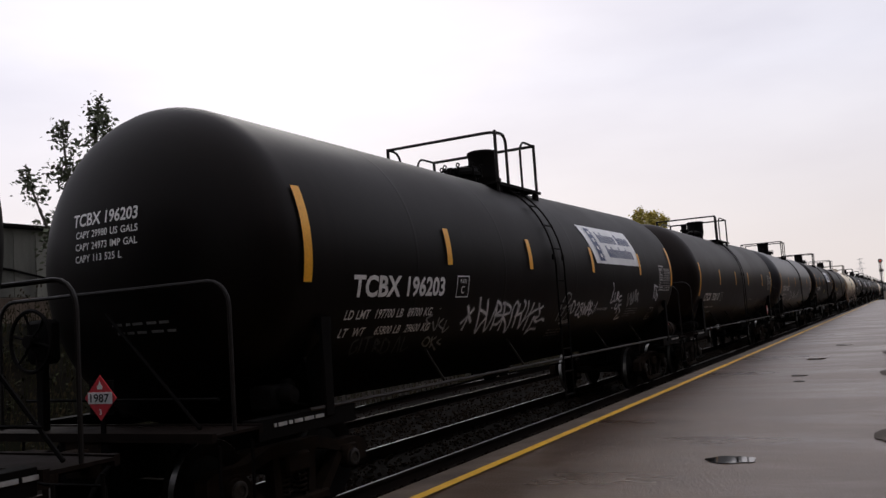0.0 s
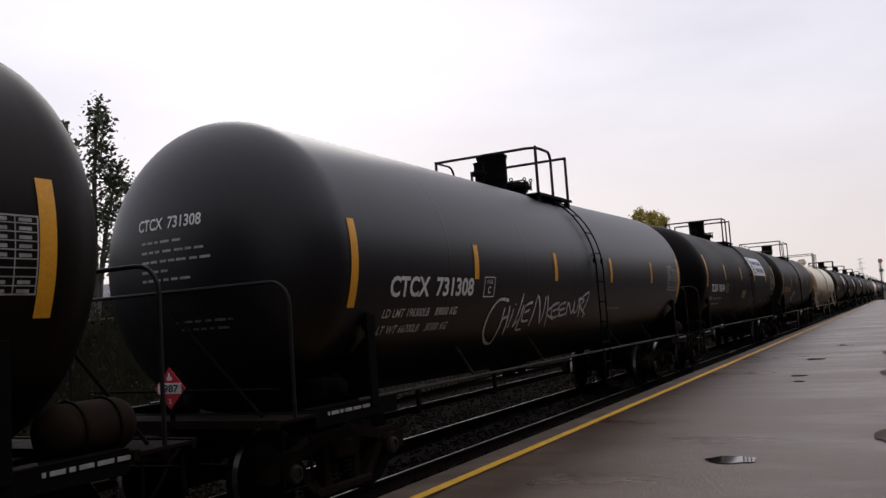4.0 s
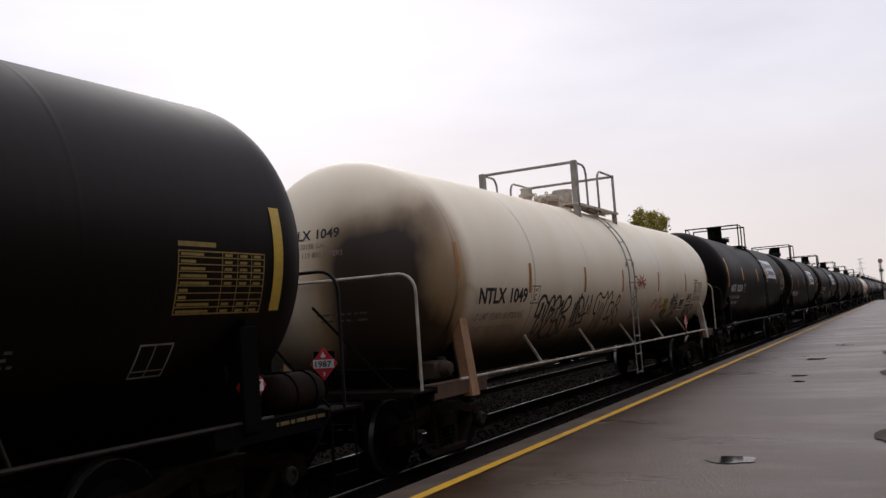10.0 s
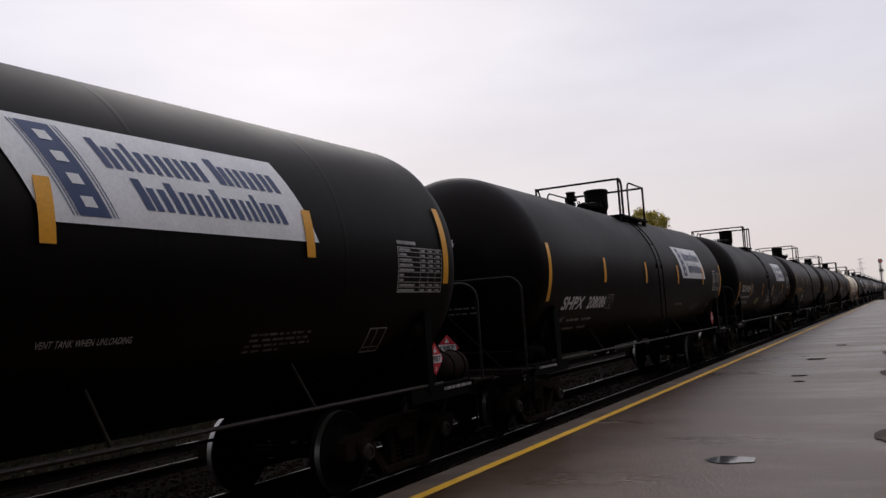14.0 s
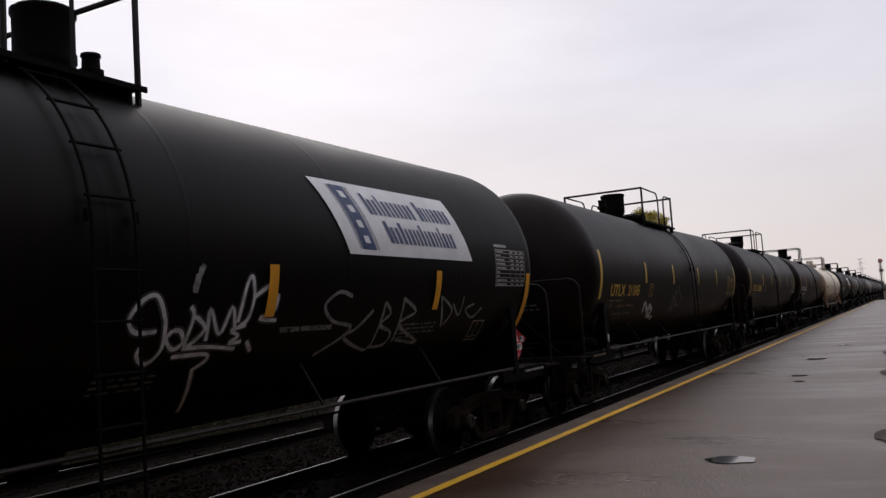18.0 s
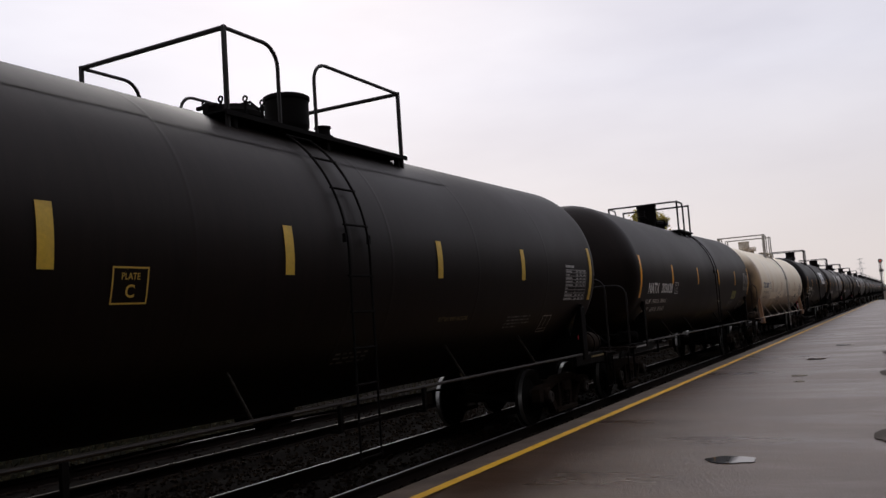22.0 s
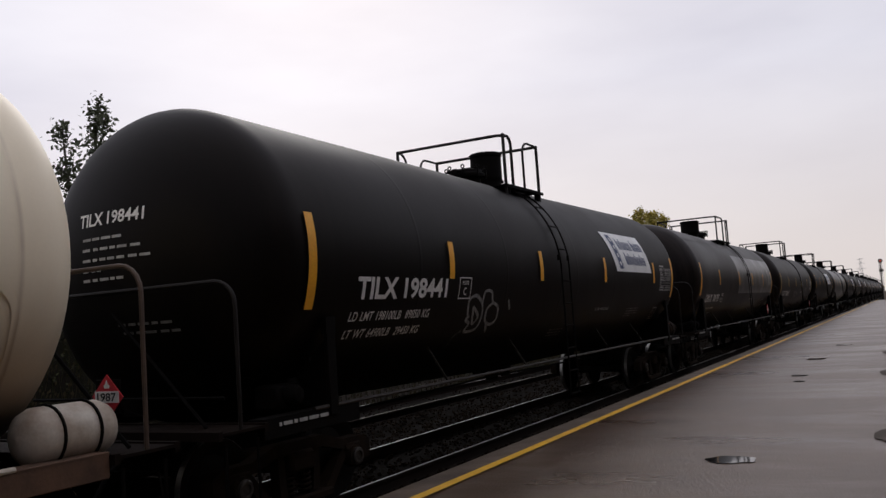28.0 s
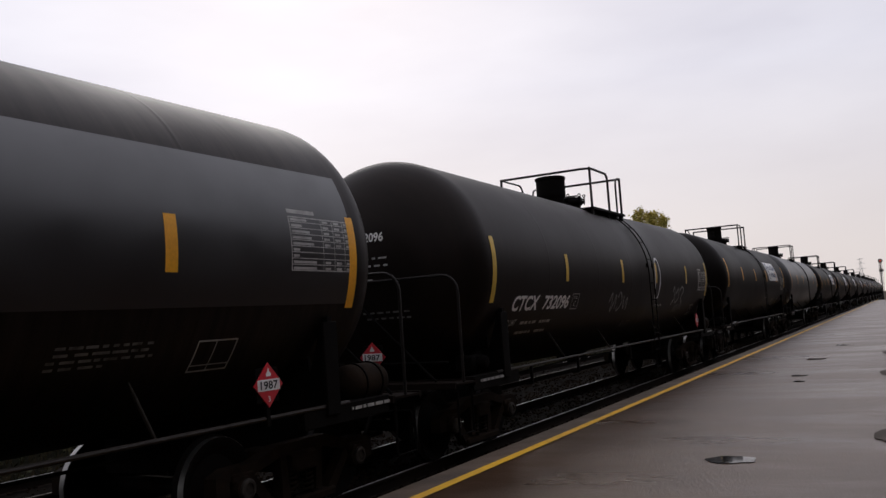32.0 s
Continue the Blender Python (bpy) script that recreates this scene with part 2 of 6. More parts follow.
PALESTRIPE = material("yellow_reflective_tape", (0.66, 0.43, 0.05), 0.42, second=(0.45, 0.30, 0.06), scale=6, amount=0.6)
RUSTSTRIPE = material("faded_orange_tape", (0.48, 0.20, 0.045), 0.5, second=(0.36, 0.17, 0.06), scale=5, amount=0.6)
BANNER = material("white_banner_vinyl", (0.86, 0.86, 0.85), 0.4, second=(0.70, 0.70, 0.69), scale=3, amount=0.5)
NAVY = material("navy_print", (0.035, 0.06, 0.16), 0.4, scale=5, amount=0.3)
CHALK = material("white_spray_paint", (0.75, 0.75, 0.76), 0.6, second=(0.30, 0.30, 0.31), scale=9, amount=0.8)
GREYSPRAY = material("thin_grey_spray", (0.30, 0.30, 0.29), 0.6, second=(0.10, 0.098, 0.095), scale=14, amount=0.9)
DARKSPRAY = material("black_spray_paint", (0.022, 0.020, 0.020), 0.5, second=(0.05, 0.042, 0.035), scale=14, amount=0.6)
REDSPRAY = material("red_spray_paint", (0.40, 0.07, 0.05), 0.5, second=(0.45, 0.25, 0.18), scale=14, amount=0.6)
RED = material("placard_red", (0.62, 0.03, 0.045), 0.4, second=(0.48, 0.025, 0.03), scale=9, amount=0.5)
OLIVE = material("olive_yellow_decal", (0.33, 0.33, 0.06), 0.5, second=(0.22, 0.22, 0.05), scale=8, amount=0.5)
FAINTINK = material("faded_dark_stencil", (0.20, 0.165, 0.125), 0.6, second=(0.40, 0.35, 0.27), scale=8, amount=0.7)
REFLECT = material("white_reflector", (0.85, 0.84, 0.82), 0.3, scale=8, amount=0.3)
STEEL = material("rail_steel_side", (0.010, 0.007, 0.0055), 0.85, spec=0.08, second=(0.020, 0.013, 0.0095), scale=5, amount=0.7, bump=0.15, stretch=(1, 0.2, 1))
RAILTOP = material("rail_running_surface", (0.34, 0.33, 0.32), 0.34, metal=1.0, second=(0.36, 0.33, 0.30), scale=3, amount=0.5, stretch=(6, 0.1, 1))
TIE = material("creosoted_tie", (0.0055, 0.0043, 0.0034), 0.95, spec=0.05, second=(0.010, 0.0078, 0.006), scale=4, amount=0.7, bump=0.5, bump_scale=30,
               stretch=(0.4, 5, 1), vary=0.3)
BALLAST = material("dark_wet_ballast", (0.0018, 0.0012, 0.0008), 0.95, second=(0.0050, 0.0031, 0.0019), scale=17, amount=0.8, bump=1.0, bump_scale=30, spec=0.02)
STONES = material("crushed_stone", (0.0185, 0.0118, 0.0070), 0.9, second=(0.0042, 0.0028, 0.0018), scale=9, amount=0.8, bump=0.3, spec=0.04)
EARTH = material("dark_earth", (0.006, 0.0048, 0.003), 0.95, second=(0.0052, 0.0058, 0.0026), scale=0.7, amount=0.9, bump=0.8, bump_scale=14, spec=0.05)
CONCRETE = material("wet_concrete_coping", (0.100, 0.068, 0.044), 0.55, second=(0.050, 0.034, 0.022), scale=1.6, amount=0.8, bump=0.25, bump_scale=60, rough2=0.7)
LINE = material("worn_yellow_line", (0.80, 0.44, 0.015), 0.45, second=(0.52, 0.30, 0.03), scale=2.2, amount=0.5, bump=0.2, bump_scale=70)

OVERSPRAY = material("thin_white_overspray", (0.055, 0.055, 0.056), 0.7, second=(0.012, 0.012, 0.012), scale=12, amount=0.9)
FAINTSPRAY = material("old_faint_spray", (0.05, 0.05, 0.048), 0.7, second=(0.015, 0.015, 0.014), scale=12, amount=0.9)
YDECAL = material("yellow_emergency_decal", (0.62, 0.45, 0.05), 0.5, second=(0.50, 0.36, 0.05), scale=8, amount=0.5)
CREAMPATCH = material("newer_cream_paint", (0.92, 0.81, 0.62), 0.42, speck=0.03, second=(0.86, 0.74, 0.54), scale=2, amount=0.5)
BROWNIRON = material("rust_brown_casting", (0.065, 0.042, 0.026), 0.8, second=(0.03, 0.02, 0.013), scale=7, amount=0.8, bump=0.3)
DIMMER = material("worn_off_stencil", (0.17, 0.165, 0.155), 0.6, second=(0.03, 0.029, 0.028), scale=9, amount=0.9)
# tower steel, lightened so that its colour carries the distance haze
FARSTEEL = material("haze_pale_steel", (0.52, 0.50, 0.50), 0.7, second=(0.44, 0.42, 0.42), scale=2, amount=0.5)
DULLRAIL = material("dull_rail_top", (0.16, 0.14, 0.125), 0.42, metal=0.9, second=(0.08, 0.06, 0.05), scale=3, amount=0.6, stretch=(6, 0.15, 1))
def wet_asphalt():
    """Dark asphalt, part damp and dull, part under a thin shining film of water; fine stone grain."""
    m = material("damp_asphalt", (0.038, 0.0175, 0.0072), 0.5, second=(0.060, 0.030, 0.0145), scale=1.4, amount=0.8, bump=1.0, bump_scale=34, stretch=(1, 0.6, 1), detail=9)
    n, l = m.node_tree.nodes, m.node_tree.links
    b = n["Principled BSDF"]
    b.inputs["Specular IOR Level"].default_value = 0.48
    b.inputs["Specular Tint"].default_value = (1.0, 0.74, 0.54, 1)
    tc, mp, nz, rg = n.new("ShaderNodeTexCoord"), n.new("ShaderNodeMapping"), n.new("ShaderNodeTexNoise"), n.new("ShaderNodeMapRange")
    mp.inputs["Scale"].default_value = (0.13, 0.42, 1)
    nz.inputs["Scale"].default_value, nz.inputs["Detail"].default_value, nz.inputs["Roughness"].default_value = 1.6, 9, 0.62
    rg.inputs["From Min"].default_value, rg.inputs["From Max"].default_value = 0.45, 0.75
    rg.inputs["To Min"].default_value, rg.inputs["To Max"].default_value = 0.40, 0.17
    l.new(tc.outputs["Object"], mp.inputs["Vector"])
    l.new(mp.outputs["Vector"], nz.inputs["Vector"])
    l.new(nz.outputs["Fac"], rg.inputs["Value"])
    l.new(rg.outputs["Result"], b.inputs["Roughness"])
    return m


ASPHALT = wet_asphalt()
WATER = material("puddle_water", (0.012, 0.011, 0.010), 0.03, scale=3, amount=0.2, rough2=0.06, spec=0.5)
PATCH = material("crumbled_asphalt_and_soil", (0.055, 0.040, 0.028), 0.85, second=(0.035, 0.026, 0.018), scale=7, amount=0.8, bump=0.9, bump_scale=35)
WALLCON = material("stained_concrete_panels", (0.20, 0.195, 0.165), 0.85, second=(0.10, 0.10, 0.085), scale=0.9, amount=0.9, bump=0.3,
                   bump_scale=20, stretch=(1, 1.6, 0.35), vary=0.18)
# dull brown for the unseen wall that is added to block skylight
WALLBLOCK = material("unseen_wall_brown", (0.07, 0.052, 0.042), 0.85, second=(0.045, 0.035, 0.03), scale=2, amount=0.8, bump=0.4, bump_scale=18)
WEED = material("dull_weed_leaves", (0.017, 0.020, 0.0055), 0.85, spec=0.1, second=(0.026, 0.020, 0.008), scale=1.5, amount=0.9)
STRAW = material("dry_straw_stalks", (0.036, 0.027, 0.013), 0.85, spec=0.1, second=(0.022, 0.017, 0.009), scale=2, amount=0.8)
LEAF = material("dark_poplar_leaves", (0.055, 0.066, 0.034), 0.6, second=(0.092, 0.102, 0.052), scale=2, amount=0.8)
YLEAF = material("yellowing_leaves", (0.46, 0.36, 0.05), 0.6, second=(0.26, 0.24, 0.045), scale=0.8, amount=0.9)
BARK = material("grey_bark", (0.085, 0.075, 0.062), 0.9, second=(0.05, 0.042, 0.035), scale=4, amount=0.8, bump=0.6, stretch=(3, 3, 0.6))
WOODPOST = material("weathered_timber", (0.045, 0.034, 0.024), 0.85, second=(0.025, 0.019, 0.014), scale=5, amount=0.8, bump=0.4, stretch=(4, 4, 0.5), vary=0.2)
DARKCAR = material("dark_car_paint", (0.02, 0.02, 0.023), 0.25, scale=2, amount=0.3)
GLASSY = material("tinted_car_glass", (0.015, 0.018, 0.02), 0.05, scale=2, amount=0.2)
LAMPRED = bpy.data.materials.new("red_signal_lens")
LAMPRED.use_nodes = True
LAMPRED.node_tree.nodes["Principled BSDF"].inputs["Base Color"].default_value = (0.4, 0.02, 0.02, 1)
LAMPRED.node_tree.nodes["Principled BSDF"].inputs["Emission Color"].default_value = (1.0, 0.10, 0.06, 1)
LAMPRED.node_tree.nodes["Principled BSDF"].inputs["Emission Strength"].default_value = 0.35


# ---------------------------------------------------------------- mesh building
class Shape:
    """Collects vertices and faces of one mesh."""

    def __init__(self):
        self.v, self.f = [], []

    def add(self, verts, faces):
        o = len(self.v)
        self.v += [tuple(p) for p in verts]
        self.f += [tuple(i + o for i in f) for f in faces]
        return self

    def box(self, x0, x1, y0, y1, z0, z1, b=0.008, m=None):
        """A box with chamfered edges."""
        lo, hi = (x0, y0, z0), (x1, y1, z1)
        b = min(b, *((hi[k] - lo[k]) * 0.3 for k in range(3)))
        vs, ids = [], {}
        for sx in (0, 1):
            for sy in (0, 1):
                for sz in (0, 1):
                    s = (sx, sy, sz)
                    for k in range(3):
                        p = []
                        for a in range(3):
                            e = hi[a] if s[a] else lo[a]
                            if a != k:
                                e += -b if s[a] else b
                            p.append(e)
                        ids[s, k] = len(vs)
                        vs.append(p)
        fs = []
        for k in range(3):
            i, j = [(1, 2), (2, 0), (0, 1)][k]
            for side in (0, 1):
                q = []
                for a, c in ((0, 0), (1, 0), (1, 1), (0, 1)):
                    s = [0, 0, 0]
                    s[k], s[i], s[j] = side, a, c
                    q.append(ids[tuple(s), k])
                fs.append(q if side else q[::-1])
                for a in (0, 1):        # edge strips
                    if k < i:
                        s = [[0, 0, 0], [0, 0, 0]]
                        for c in (0, 1):
                            s[c][k], s[c][i], s[c][j] = side, a, c
                        fs.append([ids[tuple(s[0]), k], ids[tuple(s[1]), k], ids[tuple(s[1]), i], ids[tuple(s[0]), i]])
                    else:
                        s = [[0, 0, 0], [0, 0, 0]]
                        for c in (0, 1):
                            s[c][k], s[c][i], s[c][j] = side, a, c
                        fs.append([ids[tuple(s[0]), k], ids[tuple(s[1]), k], ids[tuple(s[1]), i], ids[tuple(s[0]), i]])
        for s in [(a, c, d) for a in (0, 1) for c in (0, 1) for d in (0, 1)]:
            fs.append([ids[s, 0], ids[s, 1], ids[s, 2]])
        if m is not None:
            vs = [m @ Vector(p) for p in vs]
        return self.add(vs, fs)

    def tube(self, path, r, seg=8, closed=False, caps=True):
        """A round bar along a path of points."""
        pts = [Vector(p) for p in path]
        n, rings = len(pts), []
        up = None
        for i, p in enumerate(pts):
            a = pts[i - 1] if i or closed else pts[i]
            c = pts[(i + 1) % n] if i < n - 1 or closed else pts[i]
            d = (c - a).normalized()
            if up is None:
                up = d.orthogonal().normalized()
            up = (up - d * up.dot(d)).normalized()
            w = d.cross(up)
            rings.append([p + (up * math.cos(t) + w * math.sin(t)) * r for t in [2 * math.pi * k / seg for k in range(seg)]])
        vs = [q for ring in rings for q in ring]
        fs = []
        for i in range(n if closed else n - 1):
            j = (i + 1) % n
            for k in range(seg):
                k2 = (k + 1) % seg
                fs.append((i * seg + k, i * seg + k2, j * seg + k2, j * seg + k))
        if caps and not closed:
            fs += [tuple(range(seg))[::-1], tuple(range((n - 1) * seg, n * seg))]
        return self.add(vs, fs)

    def lathe(self, profile, seg=24, m=None, closed=False):
        """Turns a profile of (radius, height) about z; m places it."""
        vs, fs, n = [], [], len(profile)
        for r, h in profile:
            for k in range(seg):
                t = 2 * math.pi * k / seg
                vs.append(Vector((r * math.cos(t), r * math.sin(t), h)))
        for i in range(n if closed else n - 1):
            j = (i + 1) % n
            for k in range(seg):
                k2 = (k + 1) % seg
                fs.append((i * seg + k, i * seg + k2, j * seg + k2, j * seg + k))
        if not closed:
            if profile[0][0] > 1e-4:
                fs.append(tuple(range(seg))[::-1])
            if profile[-1][0] > 1e-4:
                fs.append(tuple(range((n - 1) * seg, n * seg)))
        if m is not None:
            vs = [m @ p for p in vs]
        return self.add(vs, fs)

    def prism(self, outline, axis, a, b):
        """Extrudes a flat outline (two coordinates) along axis 0, 1 or 2 from a to b."""
        n = len(outline)
        vs = []
        for h in (a, b):
            for p in outline:
                q = [p[0], p[1]]
                q.insert(axis, h)
                vs.append(q)
        fs = [tuple(range(n))[::-1], tuple(range(n, 2 * n))] + [(i, (i + 1) % n, n + (i + 1) % n, n + i) for i in range(n)]
        return self.add(vs, fs)

    def mesh(self, name, mat, smooth=40):
        me = bpy.data.meshes.new(name)
        me.from_pydata([tuple(p) for p in self.v], [], self.f)
        bm = bmesh.new()
        bm.from_mesh(me)
        bmesh.ops.recalc_face_normals(bm, faces=bm.faces)
        bm.to_mesh(me)
        bm.free()
        if smooth:
            me.shade_smooth()
            me.set_sharp_from_angle(angle=radians(smooth))
        me.materials.append(mat)
        return me


MESHES = {}


def part(name, key, make, mat, parent, at=(0, 0, 0), label="", turn=(0, 0, 0), smooth=40):
    """One mesh object under a thing or a part; alike ones share their mesh. make() fills a Shape."""
    k = (key, mat.name)
    if key is None or k not in MESHES:
        s = make()
        me = s if isinstance(s, bpy.types.Mesh) else s.mesh(name, mat, smooth)
        if isinstance(s, bpy.types.Mesh) and not me.materials:
            me.materials.append(mat)
        MESHES[k] = me
    ob = new(name, MESHES[k])
    ob.parent = parent
    ob.matrix_basis = pose(*at, *turn)
    if label:
        tagged(ob, label)
    if name in JOINED:
        tagged(ob, kind="stuff")
    return ob


# rows of tiny bars and rules that stay one part
JOINED = {"capacity_lettering", "lower_head_lettering", "load_lettering", "decal_lettering", "stencil_lettering", "sill_lettering", "printed_line", "pinstripe", "inspection_table", "spray_tag", "overspray", "panel_field", "load_line", "capacity_line",
          "reporting_mark", "head_mark", "plate_letters", "number", "repainted_panel"}


def arc(c, r, a0, a1, n, u, v):
    """Points on an arc about c in the plane of u and v, degrees."""
    c, u, v = Vector(c), Vector(u), Vector(v)
    return [c + r * (u * math.cos(radians(a0 + (a1 - a0) * i / n)) + v * math.sin(radians(a0 + (a1 - a0) * i / n))) for i in range(n + 1)]


def radius():
    return TANKS[TANK[0]][0]


def axis_z(y=0.0):
    """Height of the tank's axis at y along the car; a black tank falls a little towards its middle outlet."""
    return TANKS[TANK[0]][1] + TANKS[TANK[0]][3] * abs(y)


def on_shell(y, d, lift=0.004):
    """The place on the tank's near side at y along it and d metres round it."""
    r, c, d0, _ = TANKS[TANK[0]]
    a = math.asin(max(-0.995, min(0.995, math.sin((d0 + 0.982 * d) / r) + (c - axis_z(y)) / r)))
    return Vector(((r + lift) * math.cos(a), y, axis_z(y) + (r + lift) * math.sin(a)))


def shell_patch(y0, y1, d0, d1, lift=0.004, s=None):
    s = s or Shape()
    n = max(1, int(abs(d1 - d0) / 0.06))
    vs = []
    for i in range(n + 1):
        d = d0 + (d1 - d0) * i / n
        vs += [on_shell(y0, d, lift), on_shell(y1, d, lift)]
    fs = [(2 * i, 2 * i + 1, 2 * i + 3, 2 * i + 2) for i in range(n)]
    return s.add(vs, fs)


def shell_stroke(s, pts, w, lift=0.004):
    """A painted stroke through points (y, d) on the tank's near side."""
    fine = []
    for (a, b), (c, d) in zip(pts, pts[1:]):
        k = max(1, int(math.hypot(c - a, d - b) / 0.06))
        fine += [(a + (c - a) * i / k, b + (d - b) * i / k) for i in range(k)]
    fine.append(pts[-1])
    vs, fs = [], []
    for i, p in enumerate(fine):
        a, c = fine[max(0, i - 1)], fine[min(len(fine) - 1, i + 1)]
        dx, dy = c[0] - a[0], c[1] - a[1]
        h = math.hypot(dx, dy) or 1
        ww = w * (0.5 + 0.05 * math.sin(i * 0.7))
        vs += [on_shell(p[0] - dy / h * ww, p[1] + dx / h * ww, lift), on_shell(p[0] + dy / h * ww, p[1] - dx / h * ww, lift)]
    fs = [(2 * i, 2 * i + 1, 2 * i + 3, 2 * i + 2) for i in range(len(fine) - 1)]
    return s.add(vs, fs)


def flat_text(body, size, bold=0.0, squeeze=1.0, slant=0.0):
    """The letters of body as a flat mesh in x and y, centred in x, base line at 0. Returns points and faces."""
    cu = bpy.data.curves.new("letters", "FONT")
    cu.space_word = 1.35
    cu.body, cu.size, cu.align_x, cu.resolution_u, cu.offset, cu.shear = body, size, "CENTER", 3, bold, slant
    ob = bpy.data.objects.new("letters", cu)
    scene.collection.objects.link(ob)
    me = bpy.data.meshes.new_from_object(ob.evaluated_get(bpy.context.evaluated_depsgraph_get()))
    bm = bmesh.new()
    bm.from_mesh(me)
    lo, hi = min(v.co.y for v in bm.verts), max(v.co.y for v in bm.verts)
    k = max(1, int((hi - lo) / 0.08))
    for i in range(1, k):
        bmesh.ops.bisect_plane(bm, geom=bm.verts[:] + bm.edges[:] + bm.faces[:], plane_co=(0, lo + (hi - lo) * i / k, 0), plane_no=(0, 1, 0))
    bm.verts.index_update()
    out = [(v.co.x * squeeze, v.co.y) for v in bm.verts], [tuple(v.index for v in f.verts) for f in bm.faces]
    bm.free()
    bpy.data.objects.remove(ob)
    bpy.data.curves.remove(cu)
    bpy.data.meshes.remove(me)
    return out


def fitted(body, height, width, bold=0.0, slant=0.0):
    """Letters scaled to a height and width."""
    pts, fs = flat_text(body, 1.0, bold, 1.0, slant)
    x0, x1 = min(p[0] for p in pts), max(p[0] for p in pts)
    y0, y1 = min(p[1] for p in pts), max(p[1] for p in pts)
    return [((p[0] - (x0 + x1) / 2) * width / (x1 - x0), (p[1] - y0) * height / (y1 - y0)) for p in pts], fs


def shell_text(body, yc, d, height, width, lift=0.005, bold=0.02, slant=0.0):
    pts, fs = fitted(body, height, width, bold, slant)
    return Shape().add([on_shell(yc + p[0], d + p[1], lift) for p in pts], fs)


# share of a reporting mark's width taken by its letters and by the gap before its digits
SHARES = {"NATX": (0.43, 0.10), "UTLX": (0.48, 0.10), "TILX": (0.41, 0.07), "CTCX": (0.43, 0.08), "NTLX": (0.53, 0.10), "TEIX": (0.41, 0.11)}


def mark_points(body, height, width, bold, slant):
    """A reporting mark: the letters and the digits each set to their own width."""
    letters, digits = body.split(" ")
    a, gap = SHARES.get(letters, (0.48, 0.07))
    p1, f1 = fitted(letters, height, width * a, bold, slant)
    p2, f2 = fitted(digits, height, width * (1 - a - gap), bold, slant)
    n = len(p1)
    pts = [(p[0] - width / 2 + width * a / 2, p[1]) for p in p1] + [(p[0] + width / 2 - width * (1 - a - gap) / 2, p[1]) for p in p2]
    return pts, list(f1) + [tuple(i + n for i in f) for f in f2]


def shell_mark(body, yc, d, height, width, bold, slant):
    pts, fs = mark_points(body, height, width, bold, slant)
    return Shape().add([on_shell(yc + p[0], d + p[1], 0.005) for p in pts], fs)


def head_mark_shape(body, xc, z, height, width, straight, bold=0.02):
    pts, fs = mark_points(body, height, width, bold, 0.0)
    return Shape().add([(xc + p[0], head_y(xc + p[0], z + p[1], straight), z + p[1]) for p in pts], fs)


def head_y(x, z, straight, lift=0.006):
    r2 = min(0.98, (x * x + (z - axis_z(straight)) ** 2) / radius() ** 2)
    return -(straight + 0.84 * math.sqrt(1 - r2) + lift)


def head_text(body, xc, z, height, width, straight, bold=0.02):
    pts, fs = fitted(body, height, width, bold)
    return Shape().add([(xc + p[0], head_y(xc + p[0], z + p[1], straight), z + p[1]) for p in pts], fs)


def head_bars(rows, straight, rng, tall=0.045):
    """Unreadable small lettering on the head: rows of (left x, z, width)."""
    s = Shape()
    for x, z, w in rows:
        e = x
        while e < x + w:
            b = rng.uniform(0.05, 0.13)
            vs = [(a, head_y(a, c, straight), c) for a, c in ((e, z), (e + b, z), (e + b, z + tall), (e, z + tall))]
            s.add(vs, [(0, 1, 2, 3)])
            e += b + rng.uniform(0.02, 0.05)
    return s


def shell_bars(rows, rng, h=0.06):
    """Unreadable small lettering on the side: rows of (first y, d, width)."""
    s = Shape()
    for y, d, w in rows:
        e = y
        while e < y + w:
            b = rng.uniform(0.05, 0.16)
            shell_patch(e, min(e + b, y + w), d, d + h, s=s)
            e += b + rng.uniform(0.02, 0.06)
    return s


def decal_bars(y, d, w, rng):
    """Three rows of small print over one row of large figures, and a fine last line."""
    s = shell_bars([(y + 0.06, d + 0.232, w - 0.08), (y + 0.04, d + 0.188, w), (y + 0.08, d + 0.148, w - 0.1), (y + 0.04, d + 0.012, w)], rng, 0.022)
    e = y + 0.045
    while e < y + w:
        shell_patch(e, e + w * 0.055, d + 0.048, d + 0.125, s=s)
        e += w * (0.075 if rng.random() < 0.75 else 0.12)
    return s


